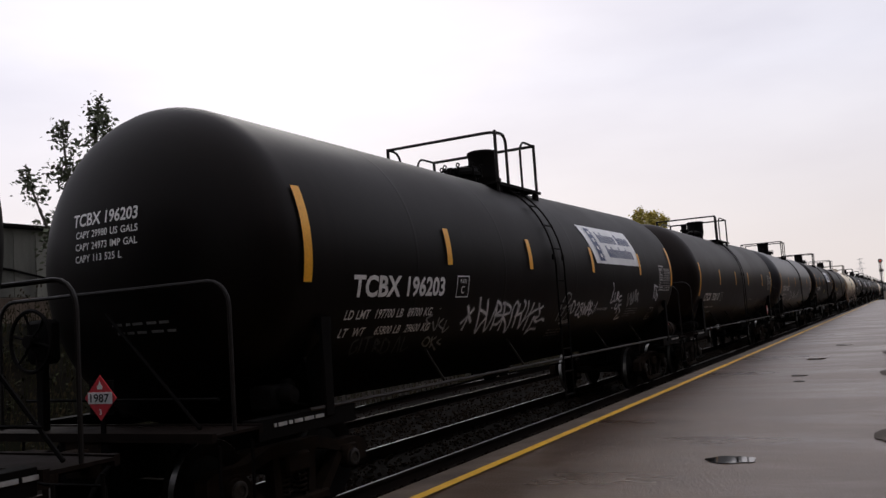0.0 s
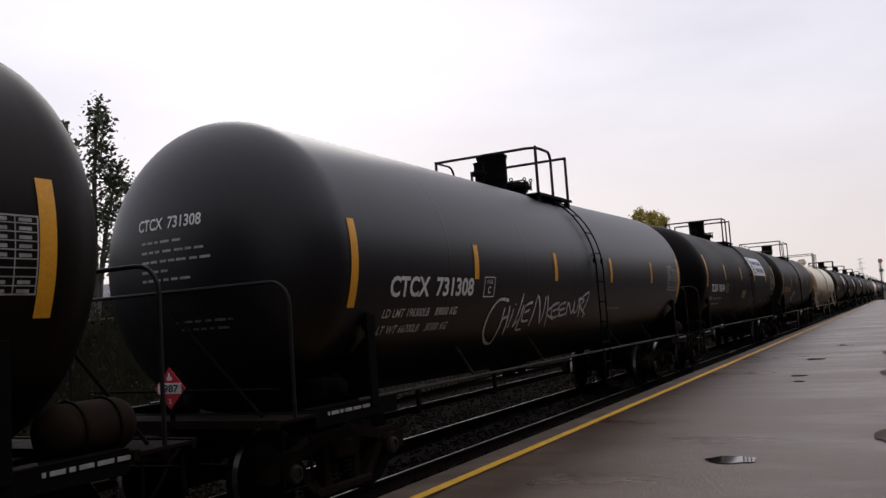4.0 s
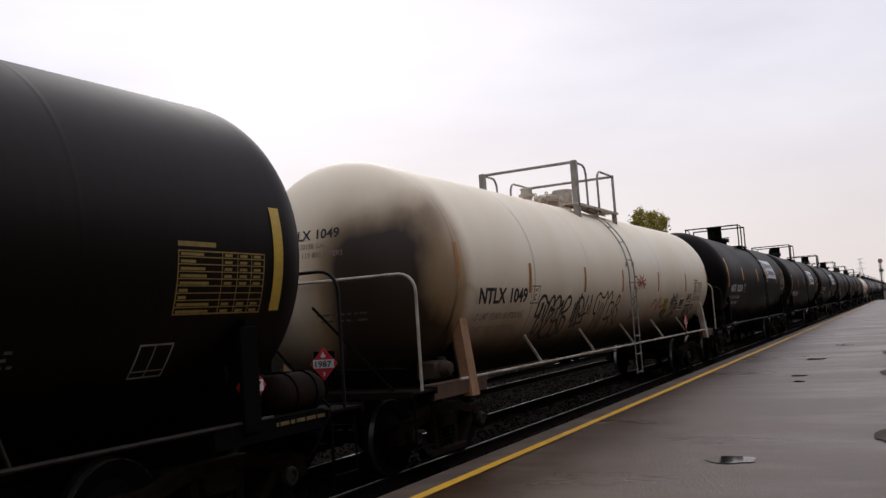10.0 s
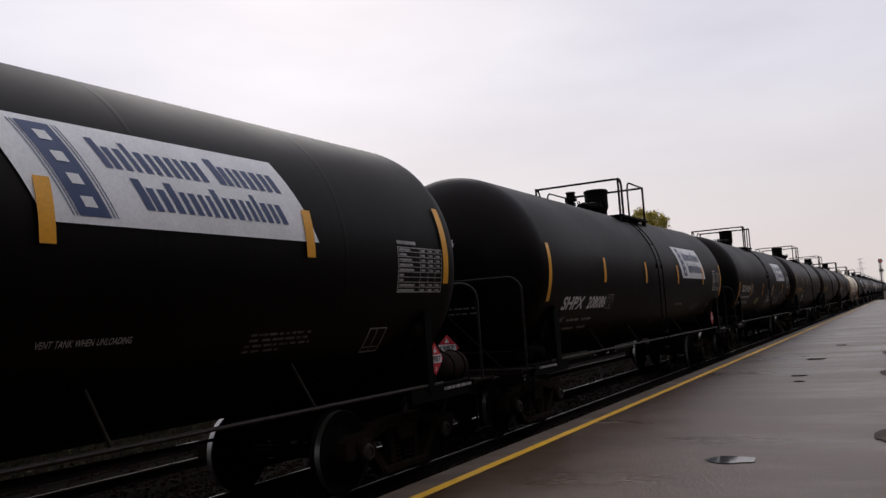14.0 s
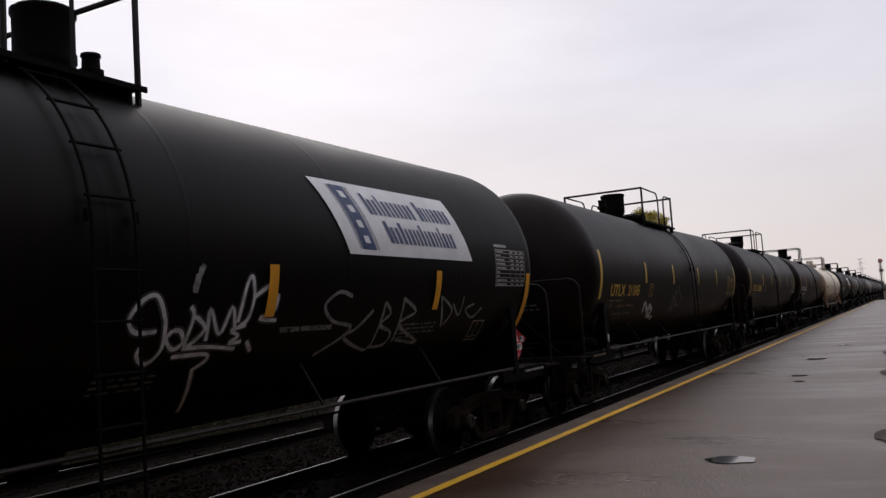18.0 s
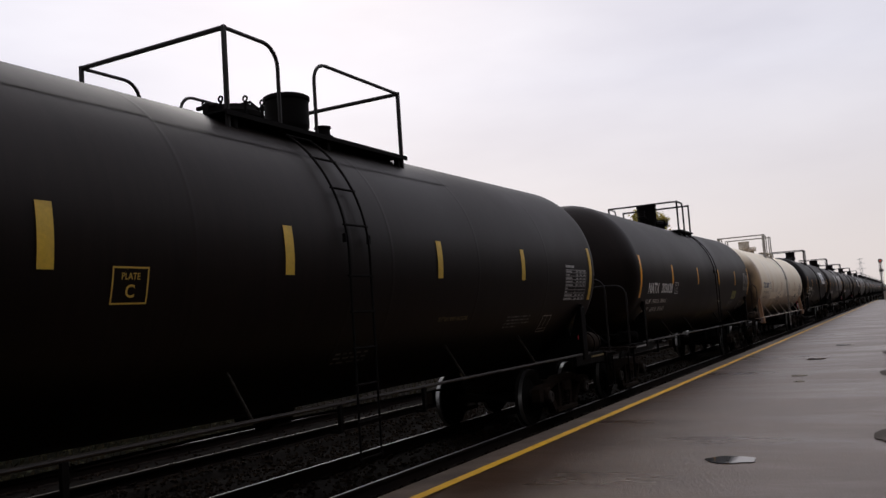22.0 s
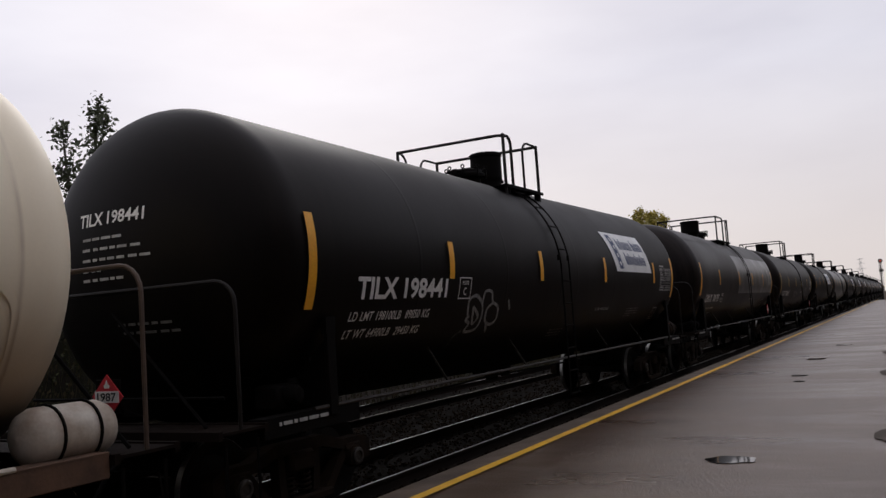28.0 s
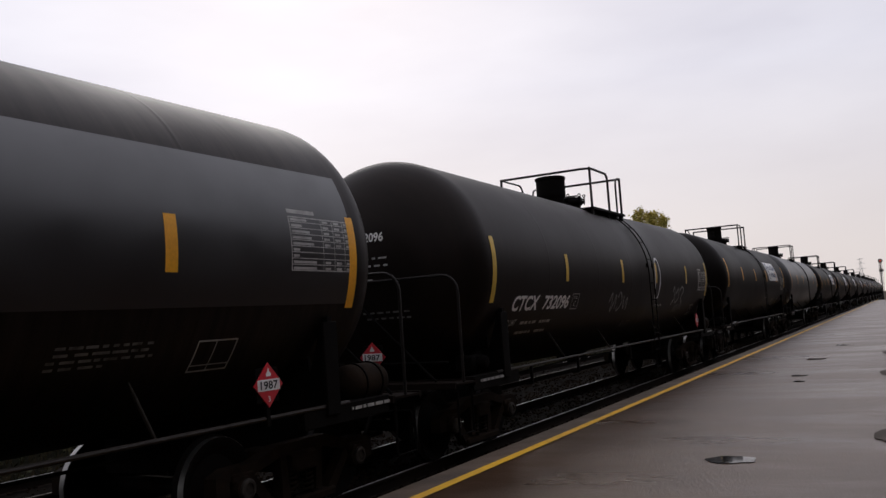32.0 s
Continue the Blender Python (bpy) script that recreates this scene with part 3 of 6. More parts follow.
# hand-sprayed tags: first y, lowest d, width, height, then strokes of points on a grid of 0..99, two digits each way
TAGS = {
    "star_word": (-3.75, -1.10, 3.01, 0.64, "0282 0562 0427/0976 0559 0043/0562 1044/1399 1568 1919 2137 2458 1572/2194 2458 2821 3034 3161 3287/3189 3682 3869 3663 3356 4255 4036 3533 3520/3287 3447 3520/4088 4354 4417/3884 4481 4972 4961 4354 4934 5312 5432 5267 5485 5780 5856 6020/5982 5956 5751 6562 6681 6389/6458 6816/6988 7164 6816/7783 7556 7039/7556 7527 7610/8482 8667 9173/7553 8264 8667 8950 8643 8246 8832 9538 9932/8246 8219 8100 8512 9310"),
    "looped_r": (-0.20, -0.98, 0.66, 0.56, "0012 0875 3699 6288 3655 2052/3655 2012/5052 8060 4510 9914/3002 9904"),
    "dotted_word": (0.36, -0.88, 1.39, 0.31, "0096 0135 0938 1170 0699 0096/1938 1932/1773 2289 2673 2219 3419/3986 3277 3851 4532 4300 3419 3851 4164 3986/4538 4632/4589 5313 5367 6116 6093/6310 6699 7513/6345 7145/7189 7606/7189 7977 7451 8532 7706/9013 9889/8773 8867/9835 9929"),
    "two_rows": (2.53, -1.00, 1.03, 0.77, "0099 0885 0349 2255/1975 2253 3355 3275/3677 3753/3677 4569 3664 5054/6766 5062 5751 7154/4446 4131 5832/5744 6218/7842 6237 8422 7100 9904/2132 2536"),
    "blurred_word": (3.64, -0.71, 0.90, 0.35, "0074 1800 2374 4006/3362 3911 5623 3542/4185 5623 5793 7228/6499 7528 8774 7459 9925"),
    "short_word": (5.65, -0.63, 0.48, 0.39, "2113 0899 5215/0094 7881/4986 8200/7041 9928 8700"),
    "small_word": (-4.71, -1.21, 0.71, 0.62, "1786 0077 2162 0851/2672 4551 4580/6377 5264 7453/7572 7845 9557/0089 0186/3899 4097/3138 2424 4514 4629 3138/4937 6408/6635 5624 9200/8829 7822 9914"),
    "faint_word": (-6.12, -1.17, 1.27, 0.27, "0792 0077 0426 1137 0959/1199 1626/1495 2899/2195 2722/3488 3922/3488 4462 3655 5215/4884 5411 6322 6062 4884/7500 7388 8504/8384 9007 9929"),
    "long_word": (-3.75, -1.22, 4.15, 0.80, "1387 0588 0064 0131 0707 1300 1317 1246/1174 1332/1577 1917/1252 1758/1971 2032/2078 2080/2599 2436 2647/2778 2830 3327/3582 2974 3046 3645/3062 3467/3932 3995 4936 4792/4994 5628/6079 5259 6243/6379 5671 6047 6852/5861 6466/7079 6472 6850 7556/6662 7166/7548 7378 8153 8083/8083 8356 8659 8587/8687 9143/8687 9282 8969 9947/8989 9799 9457/9646 9841"),
    "loopy_line": (-3.59, -1.09, 1.74, 0.61, "2003 0506 0018 0437 2441 3528 4315 5323 6713/1354 1752 3560/1778 2155 2536/2893 2954 3921/3737 4063 5515/3788 4244/3883 4699 5599 5688 4881 3983/4980 5758 4942 5841 7213/6388 6457 7221 8800 9815 9850 9180/7180 9984/7578 7754 7326"),
    "tall_scrawl": (0.91, -1.28, 1.33, 0.92, "0032 1737 0682/0776 1945 2566 4131/3299 3460 4481 5254 6391 6342 9945/5400 5359 2820"),
    "small_scrawl": (3.00, -1.07, 1.03, 0.46, "0045 1856 3806 5926/1999 5904/3799 9937 9400 4747"),
    "bubble_word": (-4.97, -1.25, 1.50, 0.78, "0056 0067 0177 0388 0896 1499 2095 2487 2983 3386 3692 4197 4594 4685 4575 4367 5269 4959 4347 3829 3417 2709/0056 0456 0959 1266 1474 1586/0959 0943 1029 1117 1718 1827 1940/1284 1271 1350/2280 2265 2343/3385 3069 2852 3034 3218/4077 3863 3742/4876 4985 5493 6097 6591 6678 6471 7078 7485 7368 7253 7436/6073 6061 6047/5249 5641 6241 6844 7436 8125 8410 7901 7301 6610 6424 6241/3829 3617 4007 4900 5801 6407 6615/7855 7865 8077 8489 9196 9793 9981 9570 8964 8361 7857/8252 8851 9645 9932 9918 9611 9309 8631 8250"),
    "black_scrawl": (-3.23, -1.11, 0.90, 0.67, "0075 0048 0119/1079 0951 1219/1890 1559 1826 1704 4013 7516/3099 2474 2742 4600/2586 3888 5073 5353 4541 3446 3066/7093 6569 6539 7513/8268 8546 6941 4132/9395 9567 9938"),
    "bubble_pair": (-2.11, -1.49, 1.66, 1.07, "0360 0071 0085 0492 1297 2090 2889 3495 3899 4189 3875 3754 4226 4412 2400/0360 1161 1470 1384/1259 1440 1620 2101/2481 2261 2339/3178 3054 3228/4486 4994 5699 5985 5677 6580 7173 6964 7558 6951 5950 5458/5377 5458/4849 5845 6748 7633 8116 7609 6513 6123 6434/7969 7982 8491 8991 9081 8574 7769 8156 9140 9935 9848 9461 8569"),
    "red_star": (0.53, -0.39, 0.75, 0.34, "0074 4650 9029/3397 4443 5700/0926 5246 9569/7899 4645 2507/0049 4645 9940/3886 6855 8211 6333"),
    "ladder_word": (0.33, -1.06, 0.64, 1.10, "0583 0057 0541/0867 3363 3451 1244/3641 1921 4909/2500 5909 5423 7503/7923 8630 9915 9706/0499 0989 3285"),
    "red_scribble": (2.01, -0.85, 1.46, 0.27, "0022 2288 3300 5099 5911 9981 9622"),
    "arrow_word": (3.84, -1.06, 0.81, 0.59, "0076 0247/0984 1244/0982 1896 2269 1362 3144/2781 2954 4259 3879 2781/5499 4369 6767/5197 5637/6694 7062/4337 7955 9939 6627 5400/0929 3142"),
    "double_s": (3.57, -1.43, 0.96, 0.52, "0021 1129/1951 2700/1053 2257/3069 2257 3636 3506/3665 5174/4672 5219/6286 5670 7248 7113/7199 8423 7906/8169 9986/8570 9978"),
    "decal_scrawl": (3.18, -1.14, 0.51, 0.31, "0822 0080 1729 1286 3322/3186 3148 5206 5442 3783 3186/5499 8300 6899 9935"),
    "upright_word": (5.50, -0.73, 0.54, 0.24, "0000 2099 3704/0237 3350/3378 4841 6299/5362 4604/8491 6270 9929 7100"),
    "round_word": (5.57, -1.30, 1.02, 0.53, "0093 0749 0819 2909 2337 0656/0190 1993 1269 3550 2628 4900/2290 4092/3390 4241/4999 4173 7345 6619 4922/6567 8534 7917/7392 5990 7473 8775 8395 9586 9965 8571"),
    "big_s_word": (-0.17, -1.62, 1.71, 1.38, "2173 1487 0685 0075 0567 1767/2173 2356 1747 1052 1058/2767 2462 3055 3559 3266 2767/3581 3875 3756 4766 4273 3775/5059 4879 5863 6380 6866/7668 6665 7261 6756 7657/6970 7191 7599 7886 7672 7168/7886 9195/9788 9576 8572 9970/3655 5355 7352/3150 5350 5545 4839/8057 8649/4939 6100"),
    "splash": (0.44, -0.38, 0.10, 0.23, "9999 0013/6990 2000/3065 1000"),
    "wide_word": (2.25, -1.06, 2.14, 0.68, "2192 1099 0079 0955 2545 2026 0400/4270 3141 2326 4500 5006/5282 5103/5282 5963 5244 6529 6407 5103/7090 7110/7087 8564 7142 9904 7413"),
    "thin_word": (4.65, -0.84, 1.22, 0.40, "0099 1600/0099 2954 1905/2974 4735 5097/7872 6054 8125 9959"),
    "flower": (-2.29, -1.10, 1.03, 0.62, "4222 0667 2394 4970 4094 6599 8369 9656 9924 7519 5108 1737/3165 5021 5746 3165/5877 9118/0000 2037"),
    "bubble_d": (-3.76, -0.99, 1.38, 0.60, "0545 0079 1491 3169 3733 3210 1107 1426 0436 0945/1266 2125 2843 1266/3069 3299 4799 5376 6863 7333 6420 4831 4459 5473/5226 6100/9179 9956"),
    "drop_shadow": (-3.87, -1.16, 0.18, 0.23, "0000 1165 9999"),
    "curls": (-3.80, -1.12, 1.15, 0.46, "1147 0099 5238 3685 7350 5325 9914 9500"),
    "petals": (-1.41, -0.97, 0.93, 0.65, "1732 1272 2985 4267 4829 3411 1732/1867 2630 3847 1867/4076 4699 6799 7281 9565 9938 7626 5644/5741 6820/0003 1724 4500 6614"),
    "ring": (1.5, -0.6, 0.45, 0.95, "5000 1515 0050 2090 5099 8590 9950 8010 5000"),
    "pale_word": (-1.8, -0.85, 1.3, 0.45, "0050 1090 1810 3085 3520/4070 5095 6550 5010 4530/7080 8020 9070 9510"),
    "smear": (3.3, -0.75, 1.2, 0.45, "0070 1099 2040 0500/3060 4590 5540 4010 3030/6080 7599 9080 8040 9905"),
}


def curved(pts, n=5):
    """A smooth line through the points."""
    out = []
    for i in range(len(pts) - 1):
        p0, p1, p2, p3 = pts[max(0, i - 1)], pts[i], pts[i + 1], pts[min(len(pts) - 1, i + 2)]
        for k in range(n):
            t = k / n
            out.append(tuple(0.5 * (2 * p1[a] + (p2[a] - p0[a]) * t + (2 * p0[a] - 5 * p1[a] + 4 * p2[a] - p3[a]) * t * t + (3 * p1[a] - p0[a] - 3 * p2[a] + p3[a]) * t ** 3) for a in (0, 1)))
    return out + [pts[-1]]


def spray(tag, width=0.035, lift=0.004):
    """A sprayed tag along the tank's side."""
    y, d, w, h, strokes = TAGS[tag]
    s = Shape()
    for stroke in strokes.split("/"):
        pts = [(y + w * int(q[:2]) / 99, d + h * int(q[2:]) / 99) for q in stroke.split()]
        shell_stroke(s, curved(pts), width, lift)
    return s


# ---------------------------------------------------------------- the setting
def put(name, shape, mat, label, category, kind="", parent=None, smooth=40, group=""):
    ob = new(name, shape.mesh(name, mat, smooth))
    if parent:
        ob.parent = parent
        if label:
            tagged(ob, label)
    else:
        tagged(ob, label, category, group, kind)
    return ob


def wavy_sheet(x0, x1, y0, y1, nx, ny, z, amp, f):
    s = Shape()
    vs = []
    for j in range(ny + 1):
        for i in range(nx + 1):
            x, y = x0 + (x1 - x0) * i / nx, y0 + (y1 - y0) * j / ny
            vs.append((x, y, z(x, y) + amp * noise.noise((x * f, y * f, 3.1))))
    fs = [(j * (nx + 1) + i, j * (nx + 1) + i + 1, (j + 1) * (nx + 1) + i + 1, (j + 1) * (nx + 1) + i) for j in range(ny) for i in range(nx)]
    return s.add(vs, fs)


put("ground", wavy_sheet(-1500, 1500, -600, 2600, 60, 64, lambda x, y: -0.62, 0.0, 1), EARTH,
    "dark flat earth reaching to the horizon", "ground", "structure")


def bed(x, y):
    """Height of the ballast across both tracks."""
    shoulder = max(0.0, -5.6 - x) * 0.35
    return -(0.160 if abs(x) < 1.5 or abs(x + 4.06) < 1.5 else 0.19) - min(0.35, shoulder) - (0.06 if abs(x + 1.97) < 0.75 else 0)


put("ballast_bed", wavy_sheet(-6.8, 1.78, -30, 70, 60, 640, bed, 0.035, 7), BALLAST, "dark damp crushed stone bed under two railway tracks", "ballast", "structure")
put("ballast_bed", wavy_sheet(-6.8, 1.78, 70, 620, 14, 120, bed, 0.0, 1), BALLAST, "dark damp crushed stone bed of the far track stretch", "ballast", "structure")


def gravel():
    rng, s = random.Random(4), Shape()
    base = [Vector(p) for p in ((1, 0, 0), (-1, 0, 0), (0, 1, 0), (0, -1, 0), (0, 0, 1), (0, 0, -1))]
    tri = ((0, 2, 4), (2, 1, 4), (1, 3, 4), (3, 0, 4), (2, 0, 5), (1, 2, 5), (3, 1, 5), (0, 3, 5))
    for i in range(19000):
        y = 4 + 52 * rng.random() ** 1.5
        x = rng.choice((rng.uniform(-3.1, -0.85), rng.uniform(-3.1, -0.85), rng.uniform(-6.2, -0.8), rng.uniform(0.8, 1.75), rng.uniform(-0.7, 0.7)))
        k, q = rng.uniform(0.018, 0.042), Euler((rng.random() * 6, rng.random() * 6, rng.random() * 6)).to_matrix()
        c = Vector((x, y, bed(x, y) + 0.035 * noise.noise((x * 7, y * 7, 3.1)) + 0.012))
        s.add([c + q @ Vector((p.x * k * rng.uniform(.6, 1.3), p.y * k, p.z * k * 0.8)) for p in base], tri)
    return s


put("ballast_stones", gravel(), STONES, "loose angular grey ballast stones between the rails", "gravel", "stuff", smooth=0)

RAIL = [(-0.07, -0.172), (0.07, -0.172), (0.07, -0.16), (0.012, -0.145), (0.009, -0.045), (0.036, -0.035), (0.036, -0.008), (0.028, -0.001),
        (-0.028, -0.001), (-0.036, -0.008), (-0.036, -0.035), (-0.009, -0.045), (-0.012, -0.145), (-0.07, -0.16)]


def track(x, label):
    t = tagged(new("railway_track"), label, "railway track", kind="structure")
    t.location = (x, 0, 0)
    for side in (-1, 1):
        rail = part("rail", ("rail",), lambda: Shape().prism(RAIL, 1, -60, 620), STEEL, t, (side * 0.7525, 0, 0), smooth=30)
        part("running_surface", ("railtop",), lambda: Shape().prism([(-0.002, -0.001), (0.016, -0.001), (0.014, 0.003), (0.000, 0.003)], 1, -60, 620), RAILTOP if x > -1 or side < 0 else DULLRAIL, rail,
             label="bright worn steel rail top", smooth=0)
    for k in range(120):
        rng = random.Random(k)
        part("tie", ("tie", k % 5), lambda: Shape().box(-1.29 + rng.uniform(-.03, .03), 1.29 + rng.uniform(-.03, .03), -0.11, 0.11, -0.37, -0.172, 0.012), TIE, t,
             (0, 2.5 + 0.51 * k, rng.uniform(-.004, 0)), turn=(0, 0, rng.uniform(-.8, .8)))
    rest = Shape()
    for k in range(260):
        y = 63.7 + 0.51 * k
        rest.box(-1.29, 1.29, y - 0.11, y + 0.11, -0.37, -0.172, 0.012)
    tagged(part("far_ties", ("fties",), lambda: rest, TIE, t), kind="stuff")
    return t


track(0.0, "near railway track with polished rails on dark timber ties")
track(-4.06, "second railway track with dull rails on dark timber ties")

# the platform: concrete coping, a yellow safety line, damp asphalt
put("platform_coping", Shape().box(1.83, 2.19, -25, 168, -0.5, 0.2, 0.02), CONCRETE, "worn damp concrete platform edge", "platform edge", "structure")
put("platform", wavy_sheet(2.192, 9.5, -25, 168, 30, 480, lambda x, y: 0.2, 0.006, 1.1), ASPHALT, "damp dark asphalt station platform with sheen and puddles", "platform", "structure")
put("platform_base", Shape().box(2.2, 9.5, -25, 168, -0.6, 0.185, 0.01), CONCRETE, "concrete body of the platform", "platform", "structure")


def painted_line():
    s, n = Shape(), 760
    vs = []
    for i in range(n + 1):
        y = -24 + 190 * i / n
        w = 0.006 * noise.noise((y * 3, 0, 0))
        vs += [(2.195 + w, y, 0.2085), (2.325 + 0.006 * noise.noise((y * 3, 9, 0)), y, 0.2085)]
    return s.add(vs, [(2 * i, 2 * i + 1, 2 * i + 3, 2 * i + 2) for i in range(n)])


put("safety_line", painted_line(), LINE, "worn yellow safety line painted along the platform edge", "painted line", "structure")


def puddle(x, y, w, l, seed, label, mat=WATER, z=0.2105, name="puddle", cat="puddle"):
    vs, n = [(x, y, z)], 40
    for i in range(n):
        a = 2 * math.pi * i / n
        k = 1 + 0.28 * noise.noise((math.cos(a) * 1.6 + seed, math.sin(a) * 1.6, seed * 3.3)) + 0.07 * noise.noise((math.cos(a) * 5, math.sin(a) * 5 + seed, 1))
        vs.append((x + w * k * math.cos(a), y + l * k * math.sin(a), z))
    return put(name, Shape().add(vs, [(0, 1 + i, 1 + (i + 1) % n) for i in range(n)]), mat, label, cat, "structure", smooth=0)


puddle(4.71, 9.27, 0.27, 0.20, 1, "small dark puddle on the asphalt")
puddle(4.31, 23.9, 0.27, 0.22, 2, "thin long puddle on the asphalt")
puddle(4.39, 19.1, 0.17, 0.13, 3, "thin puddle on the asphalt")
puddle(4.52, 17.8, 0.11, 0.12, 4, "thin puddle on the asphalt")
puddle(4.65, 29.9, 0.27, 0.25, 5, "thin puddle on the asphalt")
puddle(6.12, 11.0, 0.13, 0.45, 11, "crumbled patch of asphalt and soil", PATCH, 0.212, "soil_patch", "soil patch")
puddle(6.05, 19.3, 0.18, 0.7, 12, "crumbled patch of asphalt and soil", PATCH, 0.212, "soil_patch", "soil patch")
puddle(6.0, 25.5, 0.2, 0.9, 13, "crumbled patch of asphalt and soil", PATCH, 0.212, "soil_patch", "soil patch")


# ---------------------------------------------------------------- tank cars
WR = 0.457                                       # wheel radius


def wheelset_mesh():
    s = Shape()
    s.tube([(-1.02, 0, 0), (-0.8, 0, 0), (0.8, 0, 0), (1.02, 0, 0)], 0.075, 14)
    for side in (-1, 1):
        m = pose(side * 0.7525, 0, 0, 0, 90 * side, 0)
        s.lathe([(0.0, 0.055), (0.10, 0.055), (0.12, 0.02), (0.30, -0.015), (0.385, 0.035), (0.435, 0.056), (0.450, 0.058), (WR - 0.002, 0.05), (0.440, 0.045), (0.440, -0.015), (WR, -0.02), (WR + 0.026, -0.052), (WR + 0.024, -0.068), (0.440, -0.07), (0.365, -0.06),
                 (0.30, -0.045), (0.12, -0.06), (0.0, -0.06)], 36, m)
    return s


def tread_mesh():
    s = Shape()
    for side in (-1, 1):
        m = pose(side * 0.7525, 0, 0, 0, 90 * side, 0)
        s.lathe([(0.436, 0.052), (WR - 0.001, 0.050), (WR, -0.015), (0.436, -0.015)], 48, m, closed=True)
    return s


def side_frame_mesh():
    """A cast side frame: arched top chord, drooping tension member, two openings and the spring seat."""
    s = Shape()
    top = [(-1.22, 0.40), (-1.22, 0.60), (-1.05, 0.66), (-0.72, 0.66), (-0.38, 0.76), (0.38, 0.76), (0.72, 0.66), (1.05, 0.66), (1.22, 0.60), (1.22, 0.40)]
    low = [(1.05, 0.40), (1.05, 0.55), (0.74, 0.55), (0.36, 0.64), (-0.36, 0.64), (-0.74, 0.55), (-1.05, 0.55), (-1.05, 0.40)]
    ring = top + low
    n = len(ring)
    for xa, xb in ((-0.07, 0.07),):
        vs = [(x, p[0], p[1]) for x in (xa, xb) for p in ring]
        fs = [(i, (i + 1) % n, n + (i + 1) % n, n + i) for i in range(n)]
        pairs = [(0, 17), (1, 16), (2, 16), (3, 15), (4, 14), (5, 13), (6, 12), (7, 11), (8, 11), (9, 10)]
        for (a, b), (c, d) in zip(pairs, pairs[1:]):
            for o in (0, n):
                f = []
                for q in (a, b, d, c):
                    if q + o not in f:
                        f.append(q + o)
                fs.append(tuple(f) if o else tuple(f[::-1]))
        s.add(vs, fs)
    for k in (-1, 1):
        s.prism([(k * 0.72, 0.56), (k * 0.86, 0.56), (k * 0.50, 0.16), (k * 0.34, 0.16)], 0, -0.06, 0.06)       # slanting tension member
        s.prism([(k * 0.20, 0.24), (k * 0.31, 0.24), (k * 0.33, 0.66), (k * 0.24, 0.66)], 0, -0.055, 0.055)       # column
        s.lathe([(0.0, -0.05), (0.11, -0.05), (0.12, 0.0), (0.115, 0.07), (0.08, 0.085), (0.0, 0.085)], 16, pose(0.05, k * 0.89, WR, 0, 90, 0))   # bearing cap
        s.box(-0.09, 0.09, k * 0.89 - 0.14, k * 0.89 + 0.14, 0.52, 0.60, 0.015)
    s.box(-0.10, 0.10, -0.50, 0.50, 0.13, 0.22, 0.02)
    return s


def spring_mesh():
    s = Shape()
    path = []
    for i in range(81):
        a = i / 80 * 2 * math.pi * 5
        path.append((0.055 * math.cos(a), 0.062 * math.sin(a), 0.22 + 0.24 * i / 80))
    return s.tube(path, 0.014, 5)


def truck(car, y):
    t = part("truck", ("truck",), lambda: Shape().box(-1.12, 1.12, -0.19, 0.19, 0.46, 0.66, 0.03).box(-0.3, 0.3, -0.24, 0.24, 0.62, 0.76, 0.03), DUSTY, car, (0, y, 0),
             "dusty dark cast-steel truck with springs")
    t.scale = (1, 1 / ALONG, 1)
    for side in (-1, 1):
        part("side_frame", ("side_frame",), side_frame_mesh, DUSTY, t, (side * 1.0, 0, 0))
        for dy in (-0.13, 0.13):
            part("coil_spring", ("springs",), spring_mesh, DUSTY, t, (side * 1.0, dy, 0))
    for side in (-1, 1):
        w = part("wheelset", ("wheelset",), wheelset_mesh, WHEELFACE, t, (0, side * 0.89, WR), "pair of steel wheels with bright treads")
        w["end"] = side
        WHEELS.append(w)
    for y in (-0.89, 0.89):
        part("bearing_cap", ("bearing_cap",), lambda: Shape().lathe([(0.0, 0.0), (0.055, 0.0), (0.055, 0.02), (0.075, 0.022), (0.09, 0.012), (0.095, -0.02), (0.0, -0.02)], 18, pose(0, 0, 0, 0, 90, 0)), CAPSTEEL, t, (1.14, y, WR), "scuffed steel bearing end cap")
    for y in (-0.51, 0.51):
        part("brake_beam", ("brake_beam",), lambda: Shape().box(-0.8, 0.8, -0.04, 0.04, 0.36, 0.46, 0.01), DUSTY, t, (0, y, 0))
    return t


WHEELS = []


def wheelset_full():
    """Wheels and axle in one mesh, the treads in their own material."""
    a, b = wheelset_mesh(), tread_mesh()
    n = len(a.f)
    a.add(b.v, b.f)
    me = a.mesh("wheelset", WHEELFACE, 35)
    me.materials.append(TREAD)
    for p in me.polygons:
        if p.index >= n:
            p.material_index = 1
    return me


MESHES[("wheelset",), WHEELFACE.name] = wheelset_full()


